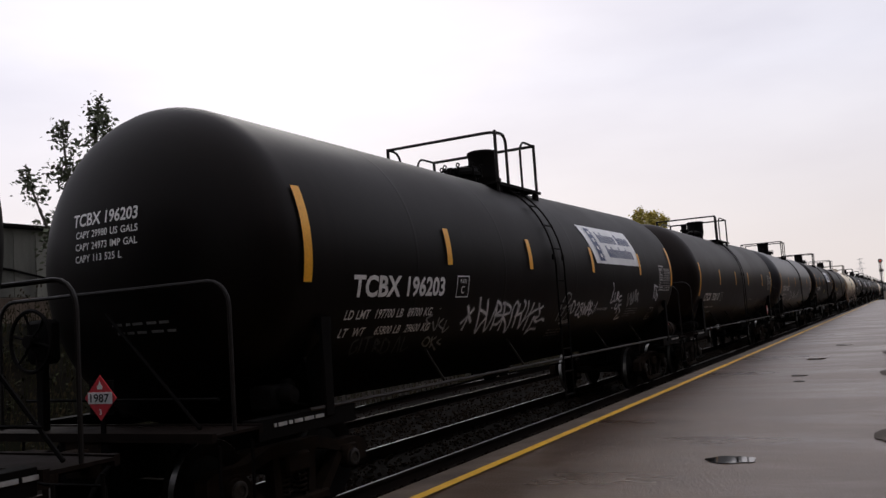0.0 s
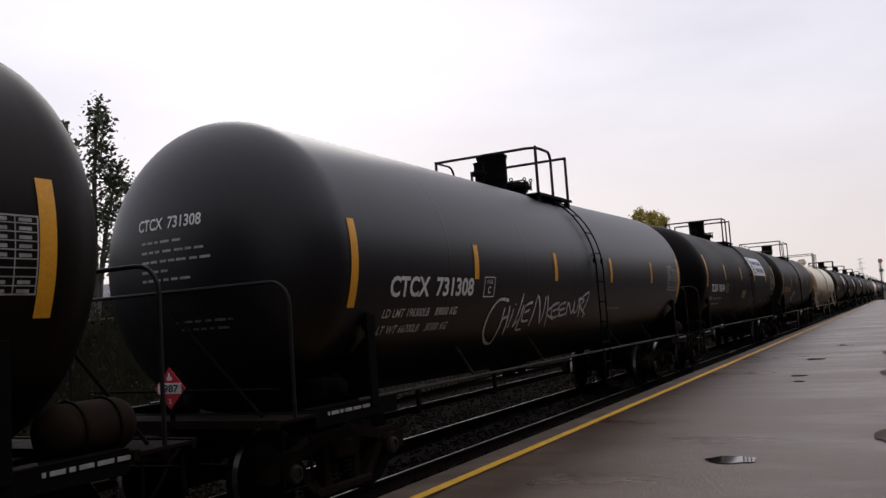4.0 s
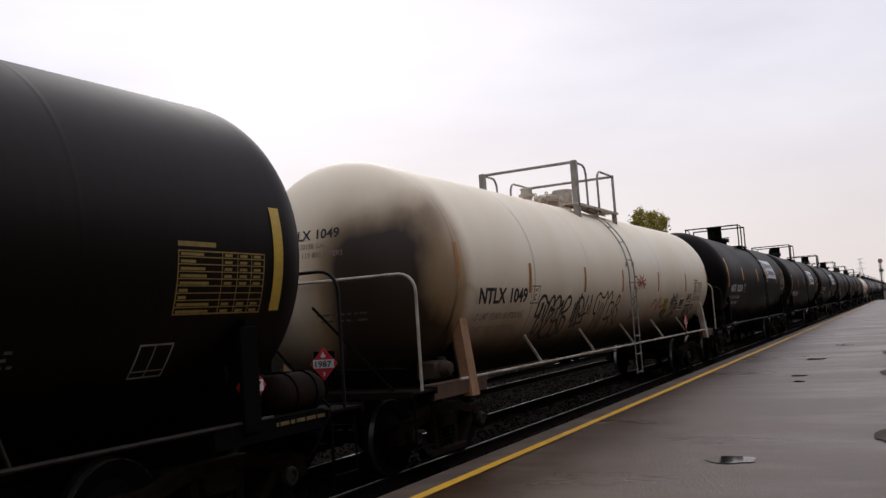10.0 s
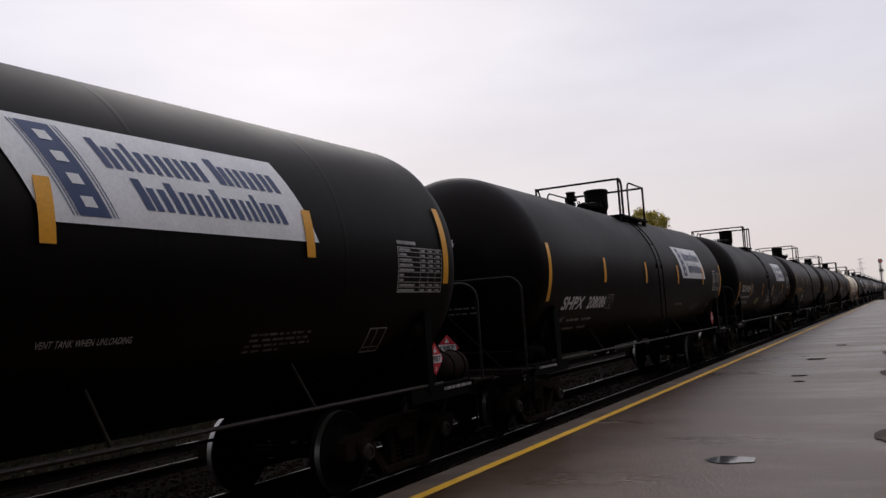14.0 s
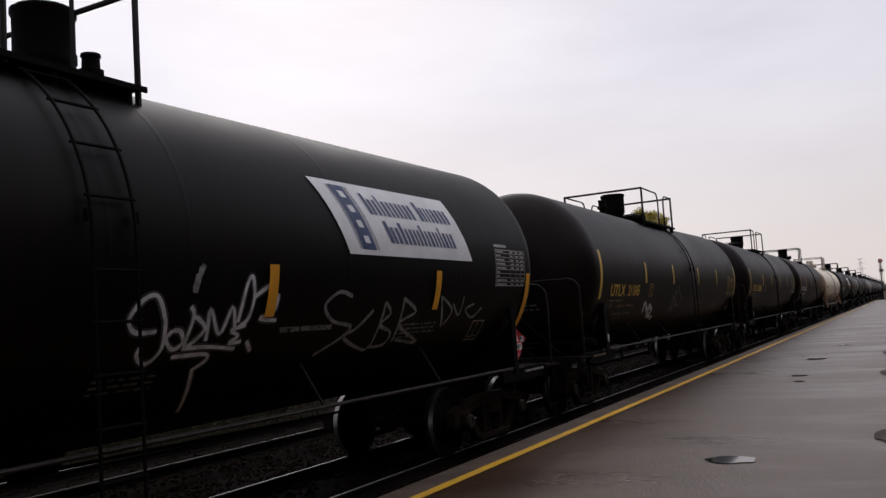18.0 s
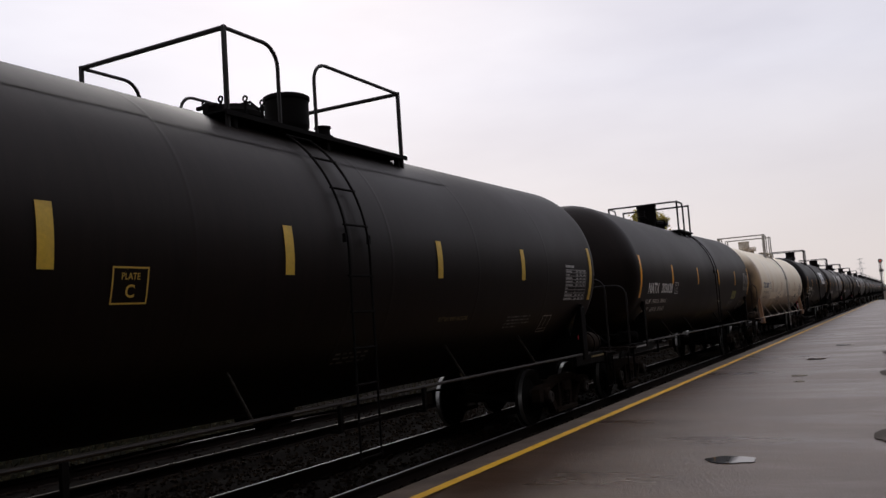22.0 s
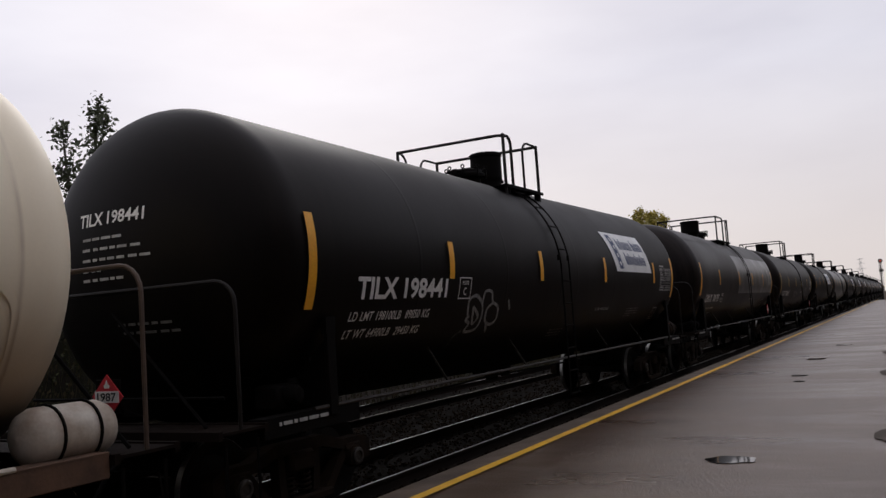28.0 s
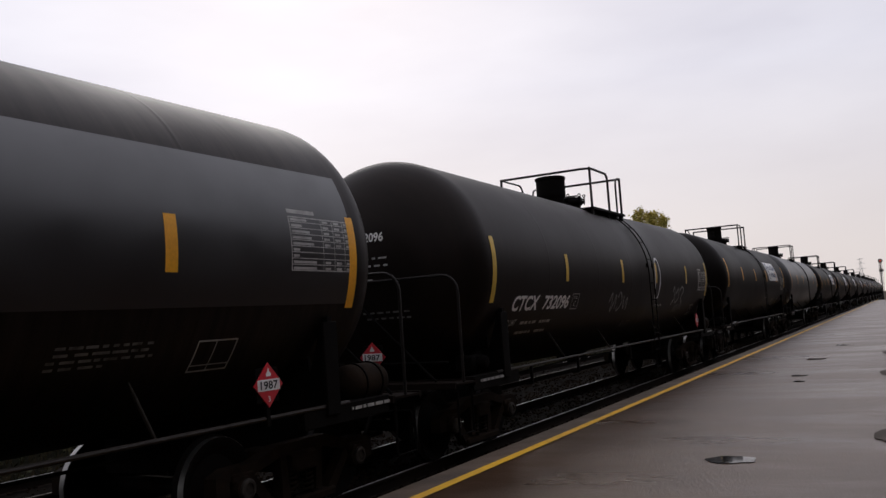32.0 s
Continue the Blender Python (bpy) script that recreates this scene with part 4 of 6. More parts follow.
def tank_mesh(half, seams, cream):
    """The shell: rings with weld beads between them and two dished heads."""
    R, prof = radius(), []
    n = 14
    for i in range(n + 1):
        a = math.pi / 2 * i / n
        prof.append((R * math.sin(a), -(half + 0.84 * math.cos(a))))
    prof.append((R, -half + 0.06))
    for y in seams:
        if cream:
            prof += [(R, y - 0.05), (R, y - 0.016), (R + 0.003, y - 0.007), (R + 0.003, y + 0.007), (R, y + 0.016), (R, y + 0.05)]
        else:
            prof += [(R, y - 0.05), (R, y - 0.02), (R + 0.0012, y - 0.008), (R + 0.0012, y + 0.008), (R, y + 0.02), (R, y + 0.05)] if y else [(R, 0.0)]
    prof.append((R, half - 0.06))
    for i in range(n + 1):
        a = math.pi / 2 * (1 - i / n)
        prof.append((R * math.sin(a), half + 0.84 * math.cos(a)))
    s = Shape().lathe(prof, 80, pose(0, 0, 0, -90, 0, 0))
    s.v = [(x, y, z + axis_z(max(-half, min(half, y)))) for x, y, z in s.v]
    return s


def rail_arch(x0, x1, y, z0, z1, r, reach):
    """A bent pipe across the car, legs down at x0 and x1."""
    path = [(x0, y, z0)] + arc((x0 + r, y, z1 - r), r, 180, 90, 5, (1, 0, 0), (0, 0, 1)) + arc((x1 - r, y, z1 - r), r, 90, 0, 5, (1, 0, 0), (0, 0, 1)) + [(x1, y, z0)]
    return Shape().tube(path, reach, 8)


def top_gear(car, g, iron, pipe):
    """Crash railing, walkway, manway and valves on top of the tank. g: the places along the car."""
    R = radius()
    zt, zr = axis_z() + R, 4.80
    on = 0.0 if g.get("square") else 0.14
    y0, h1, h2, y1 = (y + on for y in g["rail"])
    xf, xb = 0.92, -1.10
    w = 0.026 if not g.get("square") else 0.030

    def end_rail(y):
        s = Shape()
        s.tube([(xb, y, zr), (xf, y, zr)], w, 6)
        return s

    def post(x, y, r=w):
        z0 = axis_z() + math.sqrt(R * R - x * x) - 0.06
        return Shape().box(x - r * 1.25, x + r * 1.25, y - r * 1.25, y + r * 1.25, z0, zr + w, 0.008)

    def hoop(x, ya, yb):
        """From the corner along the side, then bent down to the walkway."""
        sg = 1 if yb > ya else -1
        r, z0 = min(0.22, abs(yb - ya) * 0.8), axis_z() + math.sqrt(R * R - x * x) - 0.02
        return Shape().tube([(x, ya, zr)] + arc((x, yb - sg * r, zr - r), r, 90, 0, 6, (0, sg, 0), (0, 0, 1)) + [(x, yb, max(z0, 3.9))], w * 0.8, 6)

    def bent_rail():
        """End rail, front corner and front hoop in one bent pipe."""
        r, c = min(0.2, (h1 - y0) * 0.6), 0.16
        z0 = axis_z() + math.sqrt(R * R - xf * xf) - 0.02
        return Shape().tube([(xb, y0, zr), (xf - r, y0, zr)] + arc((xf - r, y0 + r, zr), r, -90, 0, 5, (1, 0, 0), (0, 1, 0))[1:] + [(xf, h1 - c, zr)] +
                            arc((xf, h1 - c, zr - c), c, 90, 0, 5, (0, 1, 0), (0, 0, 1))[1:] + [(xf, h1, max(z0, 3.9))], w, 7)

    rounded = g.get("round")
    if rounded:
        part("bent_railing", None, bent_rail, pipe, car)
    for y in (y0, y1):
        if not (rounded and y == y0):
            part("end_rail", None, lambda: end_rail(y), pipe, car)
        for x in (xf, xb):
            part("post", None, lambda: post(x, y, w * (1.6 if g.get("square") and y == y0 else 0.7)), pipe, car)
    for x in (xf, xb):
        if not (rounded and x == xf):
            part("side_hoop", None, lambda: hoop(x, y0, h1), pipe, car)
        if abs(y1 - h2) > 0.15:
            part("side_hoop", None, lambda: hoop(x, y1, h2), pipe, car)
    # walkway: a channel-edged grating down each side
    for x0, x1 in ((0.66, 0.98), (-1.16, -0.78)):
        walk_plank = part("walkway", None, lambda: Shape().prism([(x0, 3.975), (x1, 3.975), (x1, 3.925), (x1 - 0.018, 3.925), (x1 - 0.018, 3.955), (x0 + 0.018, 3.955), (x0 + 0.018, 3.925), (x0, 3.925)], 1, y0 - 0.08, y1 + 0.05), iron, car)
        for y in (y0 + 0.1, (y0 + y1) / 2, y1 - 0.1):
            part("walkway_bracket", None, lambda: Shape().box(x1 - 0.11, x1 - 0.04, y - 0.025, y + 0.025, 3.66, 3.95, 0.008), iron, walk_plank)
    # manway dome
    dr, dy, dh = g["dome"]
    dy += on
    up = dh / 0.67
    dome = part("manway_dome", ("dome", dr, dh), lambda: Shape().lathe([(dr * 0.84, -0.25), (dr * 0.84, 0.10), (dr * 0.90, 0.14), (dr * 0.96, 0.17), (dr * 0.97, 0.22), (dr * 0.97, 0.58 * up), (dr * 1.03, 0.60 * up), (dr * 1.03, 0.645 * up), (dr * 0.93, 0.665 * up), (0.0, 0.67 * up)], 28), iron, car, (0, dy, zt + 0.02), "round manway housing")
    part("hinge", ("hinge", dr), lambda: Shape().box(-0.05, 0.05, dr * 0.95, dr * 1.2, 0.22, 0.34, 0.015), iron, dome)
    # hinged hatch with eye bolts beside it
    hy = g["hatch"] + on
    hatch = part("hatch", ("hatch",), lambda: Shape().lathe([(0.25, -0.2), (0.25, 0.12), (0.33, 0.13), (0.33, 0.18), (0.30, 0.21), (0.29, 0.25), (0.12, 0.29), (0.0, 0.295)], 24), iron, car, (0.05, hy, zt - 0.02))
    for k in range(8):
        a = k * math.pi / 4 + 0.3
        part("eye_bolt", ("eye_bolt",), lambda: Shape().tube([(0, 0, 0), (0, 0, 0.16)], 0.018, 6).tube(arc((0, 0, 0.19), 0.03, 0, 360, 8, (1, 0, 0), (0, 0, 1)), 0.012, 5), iron, hatch,
             (0.34 * math.cos(a), 0.34 * math.sin(a), 0.10))
    part("hatch_hinge", ("hatch_hinge",), lambda: Shape().box(-0.05, 0.05, -0.46, -0.28, 0.12, 0.24, 0.012).tube([(-0.14, -0.43, 0.20), (0.14, -0.43, 0.20)], 0.025, 7), iron, hatch)
    part("safety_bar", ("safety_bar",), lambda: Shape().tube([(-0.32, 0.05, 0.20), (-0.2, 0.05, 0.31), (0.2, 0.05, 0.31), (0.32, 0.05, 0.20)], 0.016, 6), iron, hatch)
    for vy, vr, vh in g["valves"]:
        part("relief_valve", ("relief_valve", vr, vh), lambda: Shape().lathe([(vr * 0.7, -0.15), (vr * 0.7, vh * 0.5), (vr * 1.15, vh * 0.52), (vr * 1.15, vh * 0.63), (vr * 0.85, vh * 0.66), (vr * 0.8, vh * 0.9),
             (vr * 0.95, vh * 0.92), (vr * 0.9, vh * 0.98), (0, vh)], 16), iron, car, (0, vy + on, zt - 0.02))
    part("vent_pipe", ("vent_pipe",), lambda: Shape().tube([(0, 0, -0.1), (0, 0, 0.06)] + arc((0, 0.14, 0.06), 0.14, 180, 90, 5, (0, 1, 0), (0, 0, 1)) + [(0, 0.42, 0.20)], 0.03, 7), iron, car,
         (-0.25, hy - 0.75, zt - 0.02))


def ladder(car, y, iron, low=0.50, wide=0.38):
    """Follows the tank down from the walkway, then hangs straight to the step."""
    R, ZC = radius(), axis_z()

    def path(dy, r):
        pts = [Vector((r * math.cos(a), dy, ZC + r * math.sin(a))) for a in [radians(62 - 4 * k) for k in range(17)]]
        return pts + [Vector((r, dy, z)) for z in (2.2, 1.6, 1.1, low)]
    lad = part("ladder", ("ladder", low, wide), lambda: Shape().tube(path(-wide / 2, R + 0.06), 0.014, 5).tube(path(wide / 2, R + 0.06), 0.014, 5), iron, car, (0, y, 0))
    for side in (-1, 1):
        part("ladder_clamp", ("ladder_clamp", wide), lambda: Shape().box(-0.022, 0.022, -0.012, 0.012, -0.045, 0.045, 0.004), iron, lad, (R + 0.035, side * (wide / 2 + 0.03), 2.72))
    at, z = [], low + 0.04
    while z < ZC:
        at.append((R + 0.06, z))
        z += 0.36
    for k in range(4):
        a = 0.20 + 0.25 * k
        at.append(((R + 0.06) * math.cos(a), ZC + (R + 0.06) * math.sin(a)))
    for x, z in at:
        part("rung", ("rung", wide), lambda: Shape().tube([(0, -wide / 2 - 0.03, 0), (0, wide / 2 + 0.03, 0)], 0.013, 6), iron, lad, (x, 0, z))
    return lad


def placard(parent, at, turn, key):
    """A red hazard diamond with its white number band and a flame mark, on a holder."""
    k = 0.195
    ob = part("placard", ("placard",), lambda: Shape().prism([(0, -k), (k, 0), (0, k), (-k, 0)], 1, -0.006, 0.004), RED, parent, at, "red diamond hazard placard", turn)
    part("number_band", ("band",), lambda: Shape().box(-0.15, 0.15, -0.010, -0.0062, -0.05, 0.05, 0.001), REFLECT, ob)
    pts = TEXTS["1987"]
    part("number", ("number1987",), lambda: Shape().add([(p[0], -0.0135, p[1] - 0.036) for p in pts[0]], pts[1]), BLACKTXT, ob)
    part("flame", ("flame",), lambda: Shape().prism([(-0.03, 0.075), (0.03, 0.075), (0.035, 0.10), (0.012, 0.115), (0.0, 0.15), (-0.015, 0.115), (-0.035, 0.10)], 1, -0.010, -0.0062), REFLECT, ob)
    three = TEXTS["3"]
    part("class_mark", ("class3",), lambda: Shape().add([(p[0], -0.0085, p[1] - 0.145) for p in three[0]], three[1]), REFLECT, ob)
    part("holder", ("holder",), lambda: Shape().box(-0.15, 0.15, 0.006, 0.02, -0.15, 0.15, 0.004).box(-0.025, 0.025, 0.006, 0.03, -0.36, -0.1, 0.004), IRON, ob)
    return ob


TEXTS = {"1987": fitted("1987", 0.072, 0.235, 0.02), "3": fitted("3", 0.05, 0.03, 0.02), "C": fitted("C", 0.10, 0.085, 0.02), "PLATE": fitted("PLATE", 0.05, 0.17, 0.01)}


def stub_end(car, e, half, post_y, iron, sill, cream, style, pale=False):
    """Everything below and behind the head at one end; e is -1 or +1 along the car."""
    L = half["striker"]

    def yy(a, b):
        return (e * a, e * b) if e > 0 else (e * b, e * a)
    a, b = yy(post_y - 1.2, L)
    part("center_sill", ("center_sill", L, post_y), lambda: Shape().box(-0.33, 0.33, -(L - post_y + 1.2) / 2, (L - post_y + 1.2) / 2, 0.62, 1.0, 0.015), IRON, car, (0, (a + b) / 2, 0))
    # end platform with a ribbed deck
    pa = half["rail"] - 0.32
    pb = half["rail"] + 0.30
    h = (pb - pa) / 2
    deck = part("end_platform", ("deck", pb - pa), lambda: Shape().prism([(-h, 0.99), (-h + 0.05, 0.99), (-h + 0.05, 1.025), (h - 0.05, 1.025), (h - 0.05, 0.99), (h, 0.99), (h, 1.065), (h - 0.05, 1.065), (h - 0.05, 1.05),
                (-h + 0.05, 1.05), (-h + 0.05, 1.065), (-h, 1.065)], 0, -1.53, 1.53), RUSTDECK, car, (0, e * (pa + pb) / 2, 0), "rust-brown steel end platform")
    for side in (-1, 1):
        c = (post_y - 0.45 + pa) / 2
        ln = pa - post_y + 0.45
        part("side_sill", ("side_sill", round(ln, 3)), lambda: Shape().box(-0.04, 0.04, -ln / 2, ln / 2, 0.90, 1.08, 0.008).box(-0.14, 0.04, -ln / 2, ln / 2, 1.06, 1.085, 0.004), sill if sill is IRON else RUSTBEAM, car, (side * 1.44, e * c, 0))
        # bolster that carries the tank
        if style == "beam":
            part("bolster_post", ("beam_post",), lambda: Shape().prism([(1.395, 1.96), (1.53, 0.86), (1.40, 0.86), (1.26, 1.96)], 1, -0.105, 0.105), sill if e < 0 or not pale else CREAMIRON, car, (0, e * post_y, 0),
                 "slanting rust-stained bolster post", (0, 0, 0 if side > 0 else 180))
        elif style == "plate":
            part("bolster_post", ("plate_post",), lambda: Shape().prism([(1.50, 1.95), (1.50, 1.0), (1.12, 1.0), (1.44, 1.95)], 1, -0.035, 0.035).box(1.47, 1.51, -0.11, 0.11, 1.0, 1.9, 0.008), iron, car,
                 (0, e * post_y, 0), "", (0, 0, 0 if side > 0 else 180))
        else:
            part("bolster_post", ("slim_post",), lambda: Shape().prism([(1.49, 1.78), (1.49, 1.0), (0.9, 1.0), (1.30, 1.62)], 1, -0.02, 0.02).box(1.45, 1.50, -0.07, 0.07, 1.0, 1.80, 0.008)
                 .prism([(1.50, 1.95), (1.50, 1.78), (1.44, 1.78), (1.40, 1.95)], 1, -0.08, 0.08), iron, car, (0, e * post_y, 0), "", (0, 0, 0 if side > 0 else 180))
    part("bolster_web", ("web",), lambda: Shape().prism([(-1.3, 1.0), (1.3, 1.0), (1.2, 1.75), (0.8, 1.30), (0, 1.10), (-0.8, 1.30), (-1.2, 1.75)], 1, -0.02, 0.02), iron, car, (0, e * post_y, 0))
    # end handrail
    part("end_handrail", ("end_handrail", style), lambda: rail_arch(-1.50, 1.50, 0, 1.05, 2.30 if style == "slim" else 2.41, 0.22, 0.019), cream, car, (0, e * half["rail"], 0))
    part("brace_bar", ("brace_bar", e), lambda: Shape().tube([(0.0, 0.02, 2.10), (1.10, 0.02, 1.06)] if e < 0 else [(0.35, 0.0, 1.94), (1.32, 0.0, 1.06)], 0.017, 6), iron, car, (0, e * half["rail"], 0))
    part("lower_rail", ("lower_rail",), lambda: Shape().tube([(-1.25, 0, 1.32), (1.25, 0, 1.30)], 0.015, 6), iron, car, (0, e * (half["rail"] - 0.1), 0))
    # corner steps
    for side in (-1, 1):
        part("corner_step", ("corner_step",), lambda: Shape().tube([(0, -0.2, 0.95), (0, -0.2, 0.42), (0, 0.2, 0.42), (0, 0.2, 0.95)], 0.016, 6), iron, car, (side * 1.49, e * (half["rail"] - 0.02), 0))
    # coupler
    def coupler():
        s = Shape().box(-0.10, 0.10, 0, 0.42, 0.76, 0.93, 0.02)
        s.prism([(-0.16, 0.40), (0.17, 0.38), (0.20, 0.56), (0.06, 0.64), (0.05, 0.50), (-0.06, 0.50), (-0.20, 0.66), (-0.22, 0.52)], 2, 0.70, 0.98)
        s.box(-0.24, 0.24, -0.06, 0.03, 0.66, 1.04, 0.02)
        return s
    part("coupler", ("coupler",), coupler, DUSTY, car, (0, e * (L - 0.02), 0), "", (0, 0, 0 if e > 0 else 180))
    part("uncoupling_lever", ("lever",), lambda: Shape().tube([(0.05, 0.25, 1.0), (0.3, 0.12, 0.86), (0.7, 0.10, 0.82), (1.38, 0.06, 0.84), (1.42, 0.06, 0.62)], 0.013, 6), iron, car, (0, e * (L - 0.05), 0),
         "", (0, 0, 0 if e > 0 else 180))
    part("air_hose", ("hose",), lambda: Shape().tube([(-0.35, 0.05, 0.80), (-0.36, 0.18, 0.72), (-0.34, 0.32, 0.50), (-0.28, 0.42, 0.36)], 0.024, 7), IRON, car, (0, e * (L - 0.05), 0), "", (0, 0, 0 if e > 0 else 180))


def tank_pad(car, y, paint):
    """A round-topped doubler plate on the shell above the bolster post."""
    s, n = Shape(), 16
    pts = [(y - 0.32, -0.95)] + [(y - 0.32 * math.cos(math.pi * i / n), -0.55 + 0.26 * math.sin(math.pi * i / n)) for i in range(n + 1)] + [(y + 0.32, -0.95)]
    shell_stroke(s, pts, 0.05, 0.012)
    part("tank_pad", None, lambda: s, paint, car)


def brake_wheel(car, y, high=1.90):
    w = part("brake_wheel", ("brake_wheel",), lambda: Shape().tube(arc((0, 0, 0), 0.29, 0, 350, 28, (1, 0, 0), (0, 0, 1)), 0.02, 6, closed=True).lathe([(0, -0.05), (0.06, -0.05), (0.06, 0.05), (0, 0.05)], 12, pose(0, 0, 0, 90, 0, 0)),
             IRON, car, (-0.85, y, high), "black spoked hand-brake wheel")
    for k in range(6):
        a = radians(60 * k + 12)
        part("spoke", ("spoke",), lambda: Shape().tube([(0.05, 0, 0), (0.15, 0.02, 0), (0.28, 0, 0)], 0.014, 5), IRON, w, turn=(0, math.degrees(a), 0))
    part("gear_housing", ("gear_box",), lambda: Shape().box(-0.17, 0.17, 0.06, 0.22, -0.22, 0.2, 0.04).box(-0.05, 0.05, 0.08, 0.16, -0.85, -0.2, 0.01), IRON, w)


def valve_group(car, y, mat):
    part("brake_valve", ("brake_valve",), lambda: Shape().box(-0.15, 0.15, -0.16, 0.16, 1.1, 1.34, 0.03).lathe([(0, 0), (0.09, 0), (0.10, 0.1), (0.07, 0.16), (0, 0.17)], 14, pose(0.12, 0.0, 1.24, 0, 90, 0))
         .lathe([(0, 0), (0.075, 0), (0.075, 0.2), (0.05, 0.25), (0, 0.25)], 14, pose(0.02, 0.22, 1.13, 0, 0, 0)).tube([(0, 0.2, 1.15), (0.1, 0.4, 1.11), (0.1, 0.75, 1.12)], 0.018, 6), mat, car, (1.12, y, 0))


def banner(car, y0, y1, d0, d1):
    """A white vinyl panel, leaning back, with a navy column of four pale blocks and two rows of navy bars."""
    w, h = y1 - y0, d1 - d0

    def leaning(a, b, lo, hi, lift, s=None):
        """A patch between shares a..b of the width and lo..hi of the height."""
        s = s or Shape()
        n = max(1, int((hi - lo) * h / 0.06))
        vs = []
        for i in range(n + 1):
            k = lo + (hi - lo) * i / n
            lean = 0.17 - 0.40 * k
            vs += [on_shell(y0 + w * a + lean, d0 + h * k, lift), on_shell(y0 + w * b + lean, d0 + h * k, lift)]
        return s.add(vs, [(2 * i, 2 * i + 1, 2 * i + 3, 2 * i + 2) for i in range(n)])

    panel = part("banner", ("banner", y0, y1, d0), lambda: leaning(0, 1, 0, 1, 0.010), BANNER, car, (0, 0, 0), "white vinyl banner with navy logo and bars of lettering")
    part("logo_column", ("logo_column", y0, d0), lambda: leaning(0.10, 0.19, 0.07, 0.93, 0.014), NAVY, panel)

    def pins():
        s = Shape()
        for k in (0.082, 0.092, 0.198, 0.208):
            leaning(k, k + 0.003, 0.07, 0.93, 0.014, s)
        return s
    part("pinstripe", ("pins", y0, d0), pins, NAVY, panel)
    for i in range(4):
        part("logo_block", ("logo_block", y0, d0, i), lambda: leaning(0.128, 0.163, 0.15 + 0.20 * i, 0.245 + 0.20 * i, 0.018), BANNER, panel)

    def row(first, last, lo, hi, gap, seed):
        """Upright bars of letter size, taller at the start of each word."""
        rng, s, e = random.Random(seed), Shape(), first
        start = True
        while e < last:
            k = rng.uniform(0.016, 0.025)
            if gap < e < gap + 0.03:
                start = True
            else:
                tall = start or rng.random() < 0.18
                leaning(e, e + k * (1.25 if start else 1.0), lo, hi if tall else lo + (hi - lo) * 0.74, 0.014, s)
                start = False
            e += k + 0.013
        return s
    part("printed_line", ("row1", y0, d0), lambda: row(0.27, 0.93, 0.56, 0.86, 0.63, 3), NAVY, panel)
    part("printed_line", ("row2", y0, d0), lambda: row(0.32, 0.88, 0.18, 0.48, 0.66, 5), NAVY, panel)


def outline_box(y0, y1, d0, d1, t=0.014, cross=()):
    s = Shape()
    shell_patch(y0, y1, d0, d0 + t, s=s), shell_patch(y0, y1, d1 - t, d1, s=s)
    shell_patch(y0, y0 + t, d0, d1, s=s), shell_patch(y1 - t, y1, d0, d1, s=s)
    for kind, k in cross:
        if kind == "v":
            shell_patch(y0 + (y1 - y0) * k, y0 + (y1 - y0) * k + t * 0.7, d0, d1, s=s)
        else:
            shell_patch(y0, y1, d0 + (d1 - d0) * k, d0 + (d1 - d0) * k + t * 0.7, s=s)
    return s


def test_table(y0, y1, d0, d1):
    """The ruled inspection table: a frame, rules and rows of short bars."""
    s = outline_box(y0, y1, d0, d1, 0.012, [("v", 0.48), ("v", 0.66), ("v", 0.83)] + [("h", k / 9) for k in range(1, 9)])
    rng = random.Random(2)
    for i in range(9):
        d = d0 + (d1 - d0) * (i + 0.25) / 9
        shell_patch(y0 + 0.03, y0 + 0.1 + rng.random() * 0.3, d, d + 0.024, s=s)
        if i not in (2, 3):
            for k in (0.51, 0.69, 0.86):
                shell_patch(y0 + (y1 - y0) * k, y0 + (y1 - y0) * (k + 0.09), d, d + 0.024, s=s)
    shell_patch(y0, y0 + 0.42, d1 + 0.03, d1 + 0.07, s=s)
    return s


